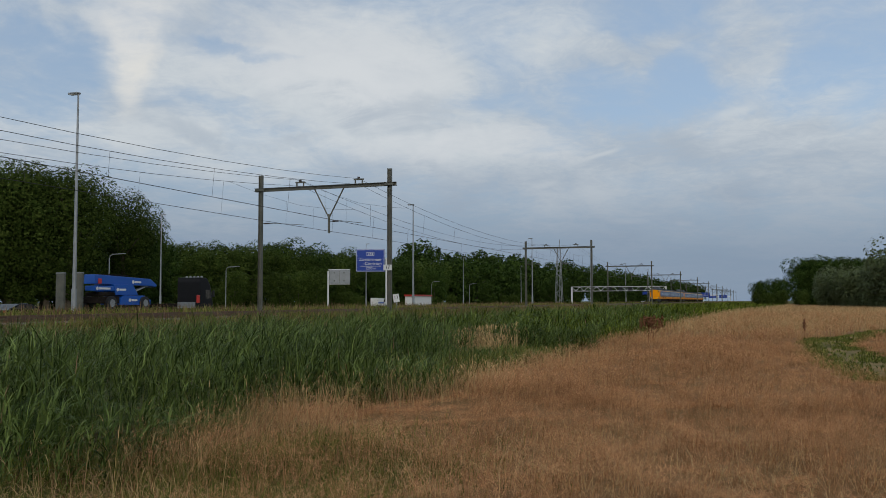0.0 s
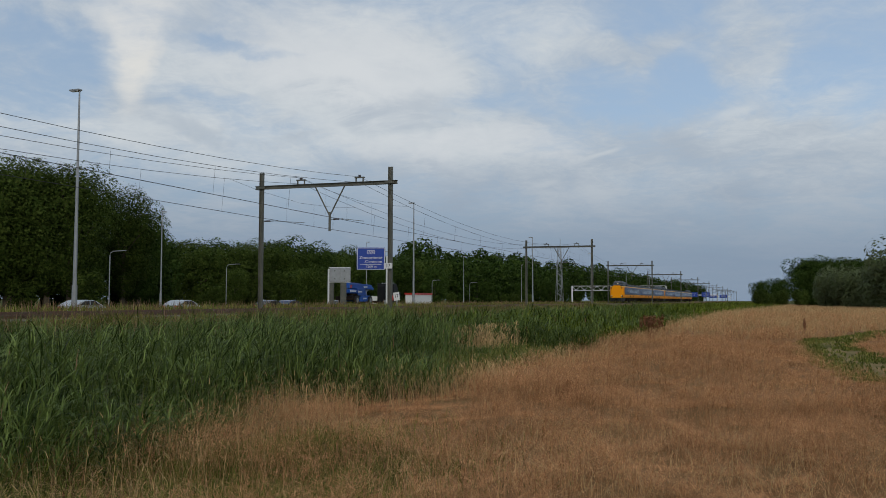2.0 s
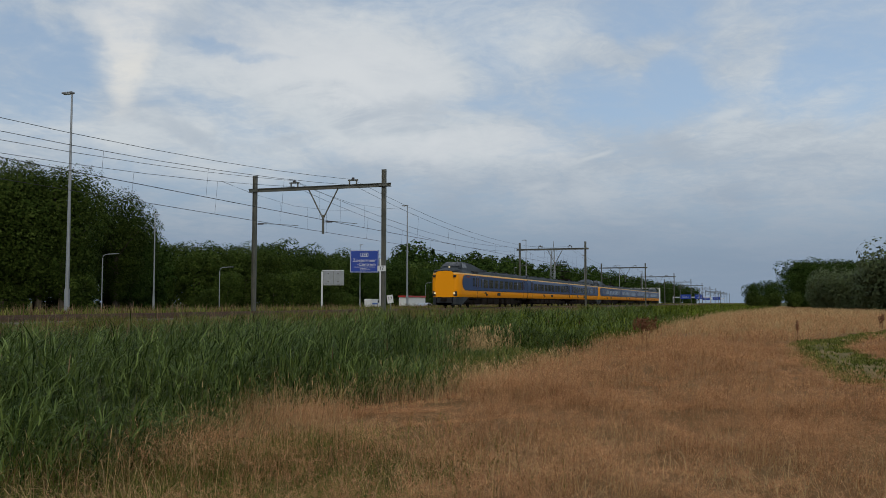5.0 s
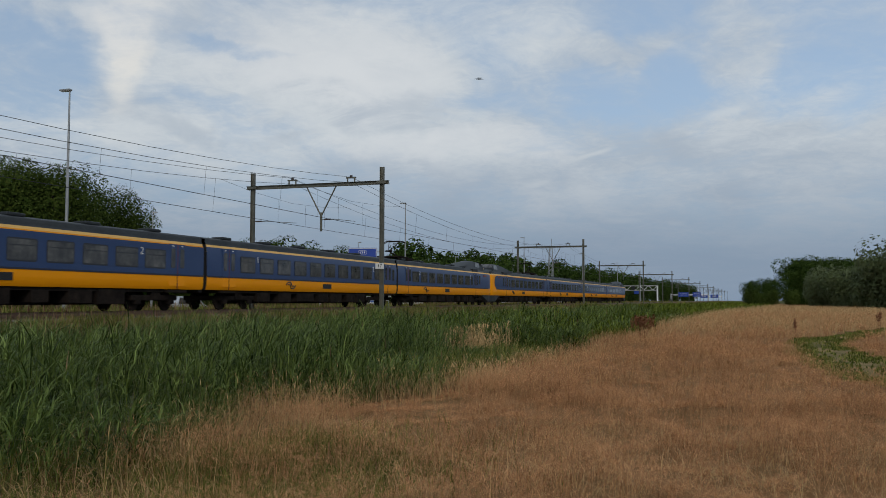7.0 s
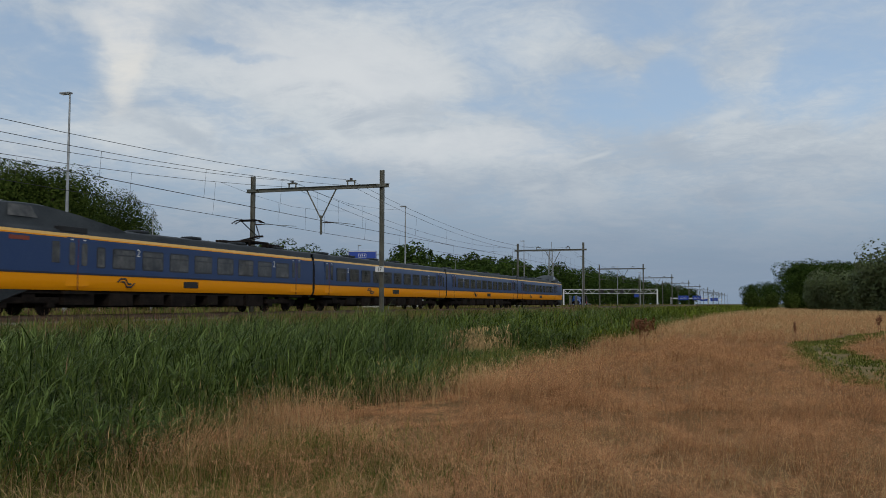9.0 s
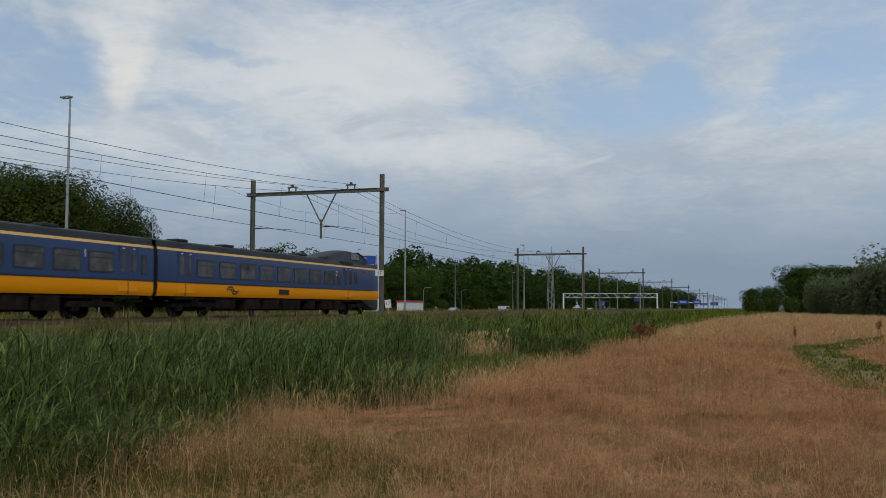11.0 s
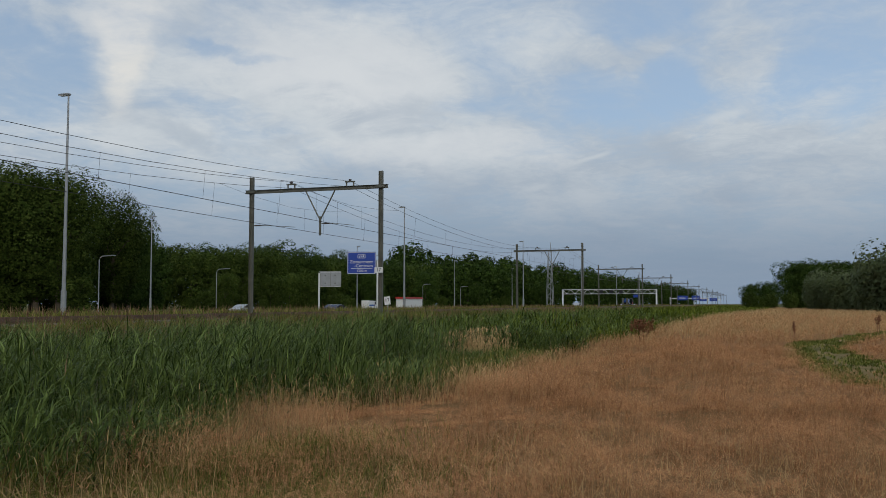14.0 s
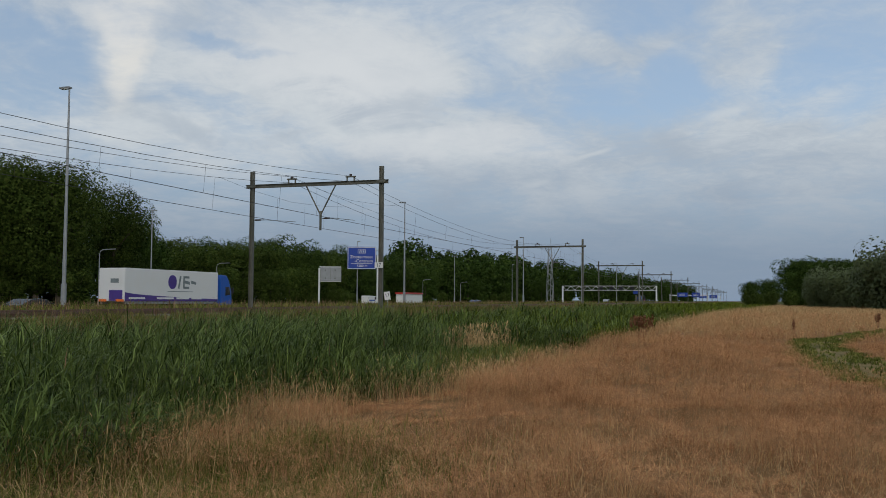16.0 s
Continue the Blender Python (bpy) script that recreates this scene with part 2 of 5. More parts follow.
M = dict(
    soil=mat("soil", (0.13, 0.095, 0.05), 0.95, scale=0.6, vary=0.35, fine=14, alt=(0.06, 0.07, 0.028), spec=0.03),
    field=mat("dry_field", (0.27, 0.145, 0.068), 0.95, scale=0.5, vary=0.4, fine=9, alt=(0.17, 0.11, 0.05), spec=0.03),
    meadow=mat("meadow", (0.07, 0.09, 0.03), 0.95, scale=0.15, vary=0.35, fine=6, alt=(0.12, 0.11, 0.045), spec=0.03),
    reed=mat("reed_leaf", (0.068, 0.108, 0.008), 0.55, scale=0.45, vary=0.45, fine=5, bump=0, island=0.62, alt=(0.130, 0.152, 0.020), translucent=0.14, spec=0.03),
    reed_blue=mat("reed_leaf_bluish", (0.060, 0.102, 0.022), 0.5, scale=0.5, vary=0.45, fine=5, bump=0, island=0.65, alt=(0.120, 0.156, 0.042), translucent=0.14, spec=0.06),
    reed_yellow=mat("reed_leaf_yellowing", (0.22, 0.24, 0.04), 0.5, scale=0.5, vary=0.3, fine=5, bump=0, island=0.4, alt=(0.34, 0.30, 0.07), translucent=0.25, spec=0.2),
    litter=mat("dead_leaf_litter", (0.13, 0.075, 0.035), 0.9, scale=0.8, vary=0.4, fine=6, bump=0, island=0.4, alt=(0.22, 0.13, 0.06), spec=0.03),
    plume=mat("reed_plume", (0.17, 0.10, 0.055), 0.9, scale=0.6, vary=0.3, fine=6, bump=0, island=0.35, alt=(0.24, 0.16, 0.09), spec=0.03),
    green=mat("fresh_grass", (0.105, 0.135, 0.026), 0.7, scale=0.6, vary=0.35, fine=6, bump=0, island=0.4, alt=(0.20, 0.19, 0.05), translucent=0.25, spec=0.03),
    # metre-wide mottling of stalks and heads imitates the shading of hummocks
    dry=mat("dry_grass", (0.40, 0.195, 0.088), 0.85, scale=0.9, vary=0.4, fine=3, bump=0, island=0.45, alt=(0.42, 0.25, 0.12), translucent=0.25, spec=0.0),
    # heads' own tone, made paler still for light tuft tops above dark stalks
    heads=mat("dry_seed_heads", (0.57, 0.270, 0.120), 0.9, scale=0.9, vary=0.35, fine=3, bump=0, island=0.35, alt=(0.577, 0.326, 0.163), translucent=0.2, spec=0.0),
    straw=mat("straw", (0.60, 0.42, 0.205), 0.8, scale=0.4, vary=0.25, fine=4, bump=0, island=0.3, alt=(0.50, 0.32, 0.15), translucent=0.2, spec=0.03),
    rust_plant=mat("rust_plant", (0.19, 0.085, 0.045), 0.9, scale=1.0, vary=0.3, fine=8, bump=0, island=0.3, spec=0.03),
    leaf_a=mat("leaf_dark", (0.027, 0.052, 0.010), 0.65, scale=0.30, vary=0.5, fine=1.2, bump=0, island=0.18, alt=(0.048, 0.075, 0.015), translucent=0.12, spec=0.02, own=0.15),
    leaf_b=mat("leaf_olive", (0.037, 0.063, 0.011), 0.65, scale=0.30, vary=0.5, fine=1.2, bump=0, island=0.18, alt=(0.064, 0.086, 0.018), translucent=0.12, spec=0.02, own=0.2),
    leaf_c=mat("leaf_willow", (0.104, 0.124, 0.058), 0.6, scale=0.30, vary=0.4, fine=1.2, bump=0, island=0.25, alt=(0.068, 0.088, 0.034), translucent=0.12, spec=0.06, own=0.25),
    bark=mat("bark", (0.09, 0.075, 0.055), 0.9, scale=2, vary=0.4, fine=20, bump=0.6, spec=0.03),
    ballast=mat("ballast", (0.19, 0.14, 0.10), 0.95, scale=1.2, vary=0.4, fine=22, bump=0.9, alt=(0.13, 0.10, 0.08), spec=0.03),
    rail=mat("rusty_rail", (0.13, 0.075, 0.05), 0.6, 0.5, scale=3, vary=0.3, fine=60),
    sleeper=mat("concrete_sleeper", (0.24, 0.215, 0.185), 0.9, scale=4, vary=0.3, fine=40),
    steel=mat("painted_steel", (0.10, 0.105, 0.085), 0.55, 0.3, scale=1.5, vary=0.3, fine=30, alt=(0.14, 0.13, 0.10)),
    galv=mat("galvanised_steel", (0.30, 0.31, 0.31), 0.5, 0.6, scale=2, vary=0.2, fine=30),
    white=mat("white_paint", (0.70, 0.70, 0.68), 0.5, scale=1.5, vary=0.1, fine=20, alt=(0.62, 0.61, 0.58)),
    wire=mat("copper_wire", (0.05, 0.05, 0.05), 0.6, 0.6, bump=0),
    ceramic=mat("brown_insulator", (0.05, 0.035, 0.03), 0.3, bump=0),
    asphalt=mat("asphalt", (0.055, 0.055, 0.057), 0.9, scale=0.5, vary=0.25, fine=30),
    yellow=mat("yellow_train_paint", (0.93, 0.335, 0.001), 0.42, scale=0.7, vary=0.08, fine=12, bump=0.0, alt=(0.86, 0.31, 0.002), spec=0.16),
    blue=mat("blue_train_paint", (0.030, 0.060, 0.155), 0.32, scale=0.7, vary=0.12, fine=12, bump=0.0, alt=(0.036, 0.064, 0.145), spec=0.2),
    cream=mat("cream_stripe", (0.85, 0.50, 0.14), 0.5, scale=1, vary=0.1, fine=15, bump=0),
    navy=mat("navy_line", (0.012, 0.014, 0.03), 0.5, scale=1, vary=0.1, fine=15, bump=0),
    roof=mat("grey_roof", (0.022, 0.027, 0.031), 0.55, scale=0.8, vary=0.3, fine=10, alt=(0.036, 0.041, 0.043), spec=0.22),
    under=mat("underframe_grime", (0.014, 0.012, 0.011), 0.9, scale=2, vary=0.4, fine=20, alt=(0.026, 0.020, 0.016), spec=0.03),
    black=mat("black_rubber", (0.012, 0.012, 0.013), 0.7, scale=2, vary=0.2),
    # paler blotches in this glass stand in for reflections and light from inside
    glass=mat("dark_glass", (0.035, 0.035, 0.035), 0.12, scale=1.2, vary=0.5, fine=4, bump=0, alt=(0.10, 0.095, 0.085), spec=0.4),
    frame_=mat("dark_window_frame", (0.02, 0.022, 0.028), 0.5, bump=0),
    seam=mat("dark_red_seam", (0.16, 0.02, 0.015), 0.5, bump=0),
    lorry_black=mat("black_lorry_paint", (0.010, 0.010, 0.011), 0.4, scale=1, vary=0.1, bump=0, spec=0.12),
    red=mat("red_plastic", (0.45, 0.03, 0.02), 0.4, bump=0),
    orange=mat("orange_marker", (0.75, 0.16, 0.02), 0.5, bump=0),
    sign_blue=mat("sign_blue", (0.008, 0.045, 0.30), 0.45, scale=1, vary=0.06, fine=8, bump=0),
    crane_blue=mat("crane_blue", (0.003, 0.075, 0.36), 0.4, scale=1, vary=0.1, fine=10, bump=0.02),
    purple=mat("purple_print", (0.055, 0.025, 0.20), 0.5, bump=0),
    grey_print=mat("grey_print", (0.16, 0.19, 0.19), 0.5, bump=0),
    silver=mat("silver_car_paint", (0.42, 0.44, 0.46), 0.3, 0.5, scale=1, vary=0.05, bump=0),
    dark_car=mat("dark_car_paint", (0.012, 0.014, 0.016), 0.16, 0.0, scale=1, vary=0.05, bump=0, spec=0.5),
    blue_car=mat("blue_car_paint", (0.016, 0.032, 0.075), 0.16, 0.0, scale=1, vary=0.05, bump=0, spec=0.5),
    path=mat("path_grass", (0.12, 0.115, 0.045), 0.95, scale=0.7, vary=0.35, fine=12, alt=(0.30, 0.20, 0.10), spec=0.03),
    lamp_on=glow("headlight", (1.0, 0.78, 0.42), 0.35),
    tail_on=glow("tail_light", (1.0, 0.05, 0.02), 0.6),
    display=glow("orange_display", (0.16, 0.03, 0.012), 0.15),
)


# ---- mesh helpers ----
def obj(name, verts, faces, material, parent=None, label="", smooth=False):
    me = bpy.data.meshes.new(name)
    me.from_pydata([tuple(v) for v in verts], [], faces)
    me.materials.append(material)
    if smooth:
        me.polygons.foreach_set("use_smooth", [True] * len(me.polygons))
    ob = new(name, me)
    if parent:
        ob.parent = parent
    return tagged(ob, label)


def thing(name, label, category, group="", kind=""):
    return tagged(new(name), label, category, group, kind)


def to_bm(bm, name, material, parent=None, label="", smooth=False):
    me = bpy.data.meshes.new(name)
    bmesh.ops.recalc_face_normals(bm, faces=bm.faces)
    bm.to_mesh(me)
    bm.free()
    me.materials.append(material)
    if smooth:
        me.polygons.foreach_set("use_smooth", [True] * len(me.polygons))
    ob = new(name, me)
    if parent:
        ob.parent = parent
    return tagged(ob, label)


def add_box(bm, c, s, bevel=0.0, rot=None):
    r = bmesh.ops.create_cube(bm, size=1.0)
    vs = r["verts"]
    m = Matrix.Translation(c) @ (rot.to_4x4() if rot else Matrix()) @ Matrix.Diagonal((*s, 1))
    bmesh.ops.transform(bm, matrix=m, verts=vs)
    if bevel:
        es = list({e for v in vs for e in v.link_edges})
        bmesh.ops.bevel(bm, geom=es, offset=bevel, segments=2, affect="EDGES", profile=0.6)


def box(name, c, s, material, parent=None, label="", bevel=0.0, rot=None):
    bm = bmesh.new()
    add_box(bm, c, s, bevel, rot)
    return to_bm(bm, name, material, parent, label)


def add_rod(bm, a, b, r0, r1=None, seg=10):
    a, b = Vector(a), Vector(b)
    d = b - a
    m = Matrix.Translation((a + b) / 2) @ d.to_track_quat("Z", "Y").to_matrix().to_4x4()
    bmesh.ops.create_cone(bm, cap_ends=True, segments=seg, radius1=r0, radius2=r0 if r1 is None else r1, depth=d.length, matrix=m)


def rod(name, a, b, r0, material, parent=None, label="", r1=None, seg=10):
    bm = bmesh.new()
    add_rod(bm, a, b, r0, r1, seg)
    return to_bm(bm, name, material, parent, label, smooth=False)


def add_path(bm, pts, r, seg=5):
    """A bent rod in one piece through the points."""
    pts = [Vector(p) for p in pts]
    rings = []
    for i, p in enumerate(pts):
        d = (pts[min(i + 1, len(pts) - 1)] - pts[max(i - 1, 0)]).normalized()
        side = d.cross(Vector((0.31, 0.17, 0.93)) if abs(d.z) < 0.9 else Vector((1, 0, 0))).normalized()
        up = side.cross(d)
        rings.append([bm.verts.new(p + side * (r * math.cos(6.2832 * k / seg)) + up * (r * math.sin(6.2832 * k / seg))) for k in range(seg)])
    for a, b in zip(rings, rings[1:]):
        for k in range(seg):
            bm.faces.new((a[k], a[(k + 1) % seg], b[(k + 1) % seg], b[k]))
    bm.faces.new(rings[0][::-1])
    bm.faces.new(rings[-1])


def outline(name, pts, y0, y1, material, parent=None, label="", axis="x", bevel=0.0):
    """A flat outline in two coordinates, drawn out along the third axis."""
    n = len(pts)
    if axis == "x":
        vs = [(y0, p, q) for p, q in pts] + [(y1, p, q) for p, q in pts]
    elif axis == "y":
        vs = [(p, y0, q) for p, q in pts] + [(p, y1, q) for p, q in pts]
    else:
        vs = [(p, q, y0) for p, q in pts] + [(p, q, y1) for p, q in pts]
    bm = bmesh.new()
    bv = [bm.verts.new(v) for v in vs]
    bm.faces.new(bv[:n])
    bm.faces.new(bv[n:][::-1])
    for i in range(n):
        j = (i + 1) % n
        bm.faces.new((bv[i], bv[j], bv[n + j], bv[n + i]))
    if bevel:
        bmesh.ops.bevel(bm, geom=list(bm.edges), offset=bevel, segments=2, affect="EDGES", profile=0.6)
    return to_bm(bm, name, material, parent, label)


def raw(name, verts, tris, material, label="", category="", kind="stuff", smooth=False):
    """A large triangle mesh from arrays."""
    me = bpy.data.meshes.new(name)
    verts, tris = np.asarray(verts, np.float32), np.asarray(tris, np.int32)
    me.vertices.add(len(verts))
    me.vertices.foreach_set("co", verts.ravel())
    me.loops.add(tris.size)
    me.loops.foreach_set("vertex_index", tris.ravel())
    me.polygons.add(len(tris))
    me.polygons.foreach_set("loop_start", np.arange(0, tris.size, 3, dtype=np.int32))
    me.polygons.foreach_set("loop_total", np.full(len(tris), 3, np.int32))
    me.update(calc_edges=True)
    me.materials.append(material)
    return tagged(new(name, me), label, category, "", kind)


rng = np.random.default_rng(5)


def blades(roots, height, width, bend, segs=3, az=None):
    """Ribbons that rise from roots, lean over and taper: vertices and triangles."""
    n = len(roots)
    az = rng.uniform(0, 2 * np.pi, n) if az is None else az
    d = np.stack([np.cos(az), np.sin(az), np.zeros(n)], 1)
    tw = az + np.pi / 2 + rng.normal(0, 0.5, n)
    side = np.stack([np.cos(tw), np.sin(tw), np.zeros(n)], 1)
    rows = []
    for j in range(segs + 1):
        t = j / segs
        c = roots + d * (height * bend * t * t)[:, None]
        c[:, 2] += height * (t - 0.45 * np.minimum(bend, 1.4) * t * t)
        if j < segs:
            w = side * (width * 0.5 * (1 - t) ** 0.6)[:, None]
            rows += [c - w, c + w]
        else:
            rows.append(c)
    k = len(rows)
    v = np.stack(rows, 1).reshape(-1, 3)
    base = (np.arange(n) * k)[:, None]
    tri = []
    for j in range(segs - 1):
        a = 2 * j
        tri += [[a, a + 1, a + 3], [a, a + 3, a + 2]]
    tri.append([2 * segs - 2, 2 * segs - 1, 2 * segs])
    tri = (base[:, :, None] + np.array(tri)[None]).reshape(-1, 3)
    return v, tri


def join(parts):
    vs, ts, o = [], [], 0
    for v, t in parts:
        vs.append(v)
        ts.append(t + o)
        o += len(v)
    return np.concatenate(vs), np.concatenate(ts)


# ---- ground ----
RAIL_Z = 1.12
TRACK_FAR, TRACK_NEAR = -27.72, -23.62
ROAD_Z = 0.10
PROFILE = [(-4000, 0), (-80, 0.0), (-46, 0.0), (-44.5, 0.25), (-41, 0.72), (-33, 0.88), (-31.2, 0.74), (-21.2, 0.72), (-18.6, 0.10), (-15.5, -0.35),
           (-9.0, -0.45), (-6.6, -0.10), (-4.5, 0.03), (0, 0.0), (60, 0.0), (4000, 0.0)]


def ground_z(x, y):
    x, y = np.asarray(x, float), np.asarray(y, float)
    z = np.interp(x, [p[0] for p in PROFILE], [p[1] for p in PROFILE])
    near = np.exp(-(x / 60) ** 2 - (y / 150) ** 2)
    z = z + near * (x > -21) * (0.05 * np.sin(x * 0.9 + y * 0.35) + 0.045 * np.sin(y * 0.55 - x * 0.4) + 0.03 * np.sin(1.7 * x - 1.1 * y) + 0.05 * np.sin(2.5 * x + 1.3 * np.sin(0.7 * y)) * np.sin(2.2 * y + np.sin(1.1 * x)))
    return z


def on_path(x, y):
    """The mown track that curves in from the field."""
    lo = np.interp(y, [14, 18.5, 20.5, 25, 28, 36, 41, 49, 60, 110], [4.2, 2.2, 1.7, 1.3, 1.1, 1.15, 1.9, 4.5, 8.0, 18])
    hi = np.interp(y, [14, 18.5, 23, 29, 35, 41, 49, 60, 110], [6.5, 4.6, 3.7, 3.1, 3.0, 3.9, 5.9, 9.2, 20])
    j = 0.18 * np.sin(3.1 * y + x) + 0.12 * np.sin(7.3 * y - 2 * x)
    return (x > lo + j) & (x < hi + j) & (y > 14) & (y < 100)


def build_ground():
    xs = np.unique(np.concatenate([np.arange(-40, 0, 0.6), np.arange(0, 20, 0.3), [p[0] for p in PROFILE], np.linspace(-100, -40, 25), np.geomspace(20, 4000, 14), -np.geomspace(100, 4000, 12)]))
    ys = np.unique(np.concatenate([np.arange(-20, 90, 0.8), np.geomspace(90, 4500, 40), -np.geomspace(20, 3000, 14)]))
    X, Y = np.meshgrid(xs, ys)
    Z = ground_z(X, Y)
    v = np.stack([X, Y, Z], -1).reshape(-1, 3)
    nx, ny = len(xs), len(ys)
    i, j = np.meshgrid(np.arange(nx - 1), np.arange(ny - 1))
    a = (j * nx + i).ravel()
    faces = np.stack([a, a + 1, a + nx + 1, a + nx], 1)
    me = bpy.data.meshes.new("ground")
    me.from_pydata(v.tolist(), [], faces.tolist())
    for m in (M["meadow"], M["soil"], M["field"], M["path"]):
        me.materials.append(m)
    cx = (X[:-1, :-1] + X[1:, 1:]).ravel() / 2
    cy = (Y[:-1, :-1] + Y[1:, 1:]).ravel() / 2
    slot = np.where(cx < -18, 0, np.where(cx < -5.5, 1, 2))
    slot = np.where((cx > 3 + 0.02 * cy) & (cy > 420), 0, slot)
    slot = np.where(on_path(cx, cy), 3, slot)
    me.polygons.foreach_set("material_index", slot.astype(np.int32))
    me.polygons.foreach_set("use_smooth", [True] * len(me.polygons))
    tagged(new("ground", me), "flat dry grassland with a ditch and railway bank", "ground", "", "structure")


build_ground()


def strip(name, x0, x1, y0, y1, z, thick, material, label, category, n=1):
    ob = box(name, ((x0 + x1) / 2, (y0 + y1) / 2, z - thick / 2), (x1 - x0, y1 - y0, thick), material)
    return tagged(ob, label, category, "", "structure")


def build_railway():
    prof = [(-31.0, 0.55), (-30.2, 0.93), (-21.6, 0.93), (-20.8, 0.55)]
    ob = outline("ballast_bed", prof, -400, 1500, M["ballast"], axis="y")
    tagged(ob, "brown stone ballast bed under two railway tracks", "ballast", "", "structure")
    first = None
    for c in (TRACK_NEAR, TRACK_FAR):
        for i in range(140):
            if first is None:
                first = box("sleeper", (0, 0, 0), (2.5, 0.26, 0.12), M["sleeper"], ob, "", 0.0)
                sl = first
            else:
                sl = new("sleeper", first.data)
                sl.parent = ob
            sl.location = (c, 14.0 + 0.6 * i, 0.925)
    for c in (TRACK_NEAR, TRACK_FAR):
        for s in (-0.7525, 0.7525):
            pr = [(-0.075, 0), (0.075, 0), (0.075, 0.02), (0.012, 0.05), (0.012, 0.12), (0.036, 0.13), (0.036, 0.165), (-0.036, 0.165), (-0.036, 0.13), (-0.012, 0.12), (-0.012, 0.05), (-0.075, 0.02)]
            ob = outline("rail", [(c + s + x, RAIL_Z - 0.165 + z) for x, z in pr], -400, 1500, M["rail"], axis="y")
            tagged(ob, "rusty steel rail on concrete sleepers", "rail", "rails", "structure")


build_railway()
strip("road", -61, -46.5, -600, 2500, ROAD_Z, 0.3, M["asphalt"], "grey asphalt motorway carriageway", "road")
strip("road", -80, -66, -600, 2500, ROAD_Z, 0.3, M["asphalt"], "grey asphalt motorway carriageway beyond the median", "road")


# ---- overhead line ----
X_NEAR, X_FAR = -21.53, -30.58
PORTAL_Y, PORTAL_STEP, PORTALS = 51.26, 69.8, 12
BEAM_Z, POST_TOP = 8.88, 9.84


def build_portal():
    p = thing("catenary_portal", "green-grey steel catenary portal spanning two railway tracks", "catenary portal", "catenary portals")
    for x in (X_NEAR, X_FAR):
        bm = bmesh.new()
        for dx in (-0.115, 0.115):
            add_box(bm, (x + dx, 0, (POST_TOP + 0.5) / 2), (0.022, 0.20, POST_TOP - 0.5))
        add_box(bm, (x, 0, (POST_TOP + 0.5) / 2), (0.21, 0.02, POST_TOP - 0.5))
        to_bm(bm, "post", M["steel"], p)
        box("footing", (x, 0, 0.62), (0.7, 0.7, 0.5), M["sleeper"], p, "weathered concrete footing", 0.03)
        box("bracket", (x, 0, BEAM_Z - 0.02), (0.62, 0.34, 0.16), M["steel"], p, "", 0.02)
    bm = bmesh.new()
    for dz in (-0.10, 0.10):
        add_box(bm, ((X_NEAR + X_FAR) / 2, 0, BEAM_Z + dz), (X_NEAR - X_FAR + 0.9, 0.22, 0.024))
    add_box(bm, ((X_NEAR + X_FAR) / 2, 0, BEAM_Z), (X_NEAR - X_FAR + 0.9, 0.02, 0.19))
    to_bm(bm, "beam", M["steel"], p)
    mid = (TRACK_FAR + TRACK_NEAR) / 2
    bm = bmesh.new()
    for s in (-1, 1):
        add_rod(bm, (mid + s * 1.02, 0, BEAM_Z - 0.1), (mid + s * 0.05, 0, 7.0), 0.045)
    to_bm(bm, "hanger", M["steel"], p)
    rod("drop_post", (mid, 0, 7.15), (mid, 0, 5.95), 0.075, M["steel"], p)
    for x, s in ((TRACK_FAR, X_FAR), (TRACK_NEAR, mid)):
        bm = bmesh.new()
        for dx in (-0.24, 0.24):
            add_box(bm, (x + dx, 0, BEAM_Z + 0.23), (0.06, 0.09, 0.28))
        add_box(bm, (x, 0, BEAM_Z + 0.38), (0.66, 0.12, 0.08))
        to_bm(bm, "insulator_frame", M["steel"], p)
        rod("insulator", (x, 0, BEAM_Z + 0.42), (x, 0, BEAM_Z + 0.54), 0.09, M["ceramic"], p, "brown ceramic insulator")
        bm = bmesh.new()
        add_rod(bm, (s + 0.1, 0, 6.70), (s + 0.9, 0, 6.70), 0.026)
        add_rod(bm, (s + 0.9, 0, 6.70), (x + 0.3, 0, 6.52), 0.016)
        to_bm(bm, "steady_arm", M["steel"], p)
        rod("arm_insulator", (s + 0.25, 0, 6.70), (s + 0.65, 0, 6.70), 0.05, M["ceramic"], p)
    return p


portal = build_portal()
portal.matrix_basis = pose(0, PORTAL_Y, 0)
for k in list(range(-2, 0)) + list(range(1, PORTALS)):
    copy_thing(portal, pose(0, PORTAL_Y + k * PORTAL_STEP, 0))


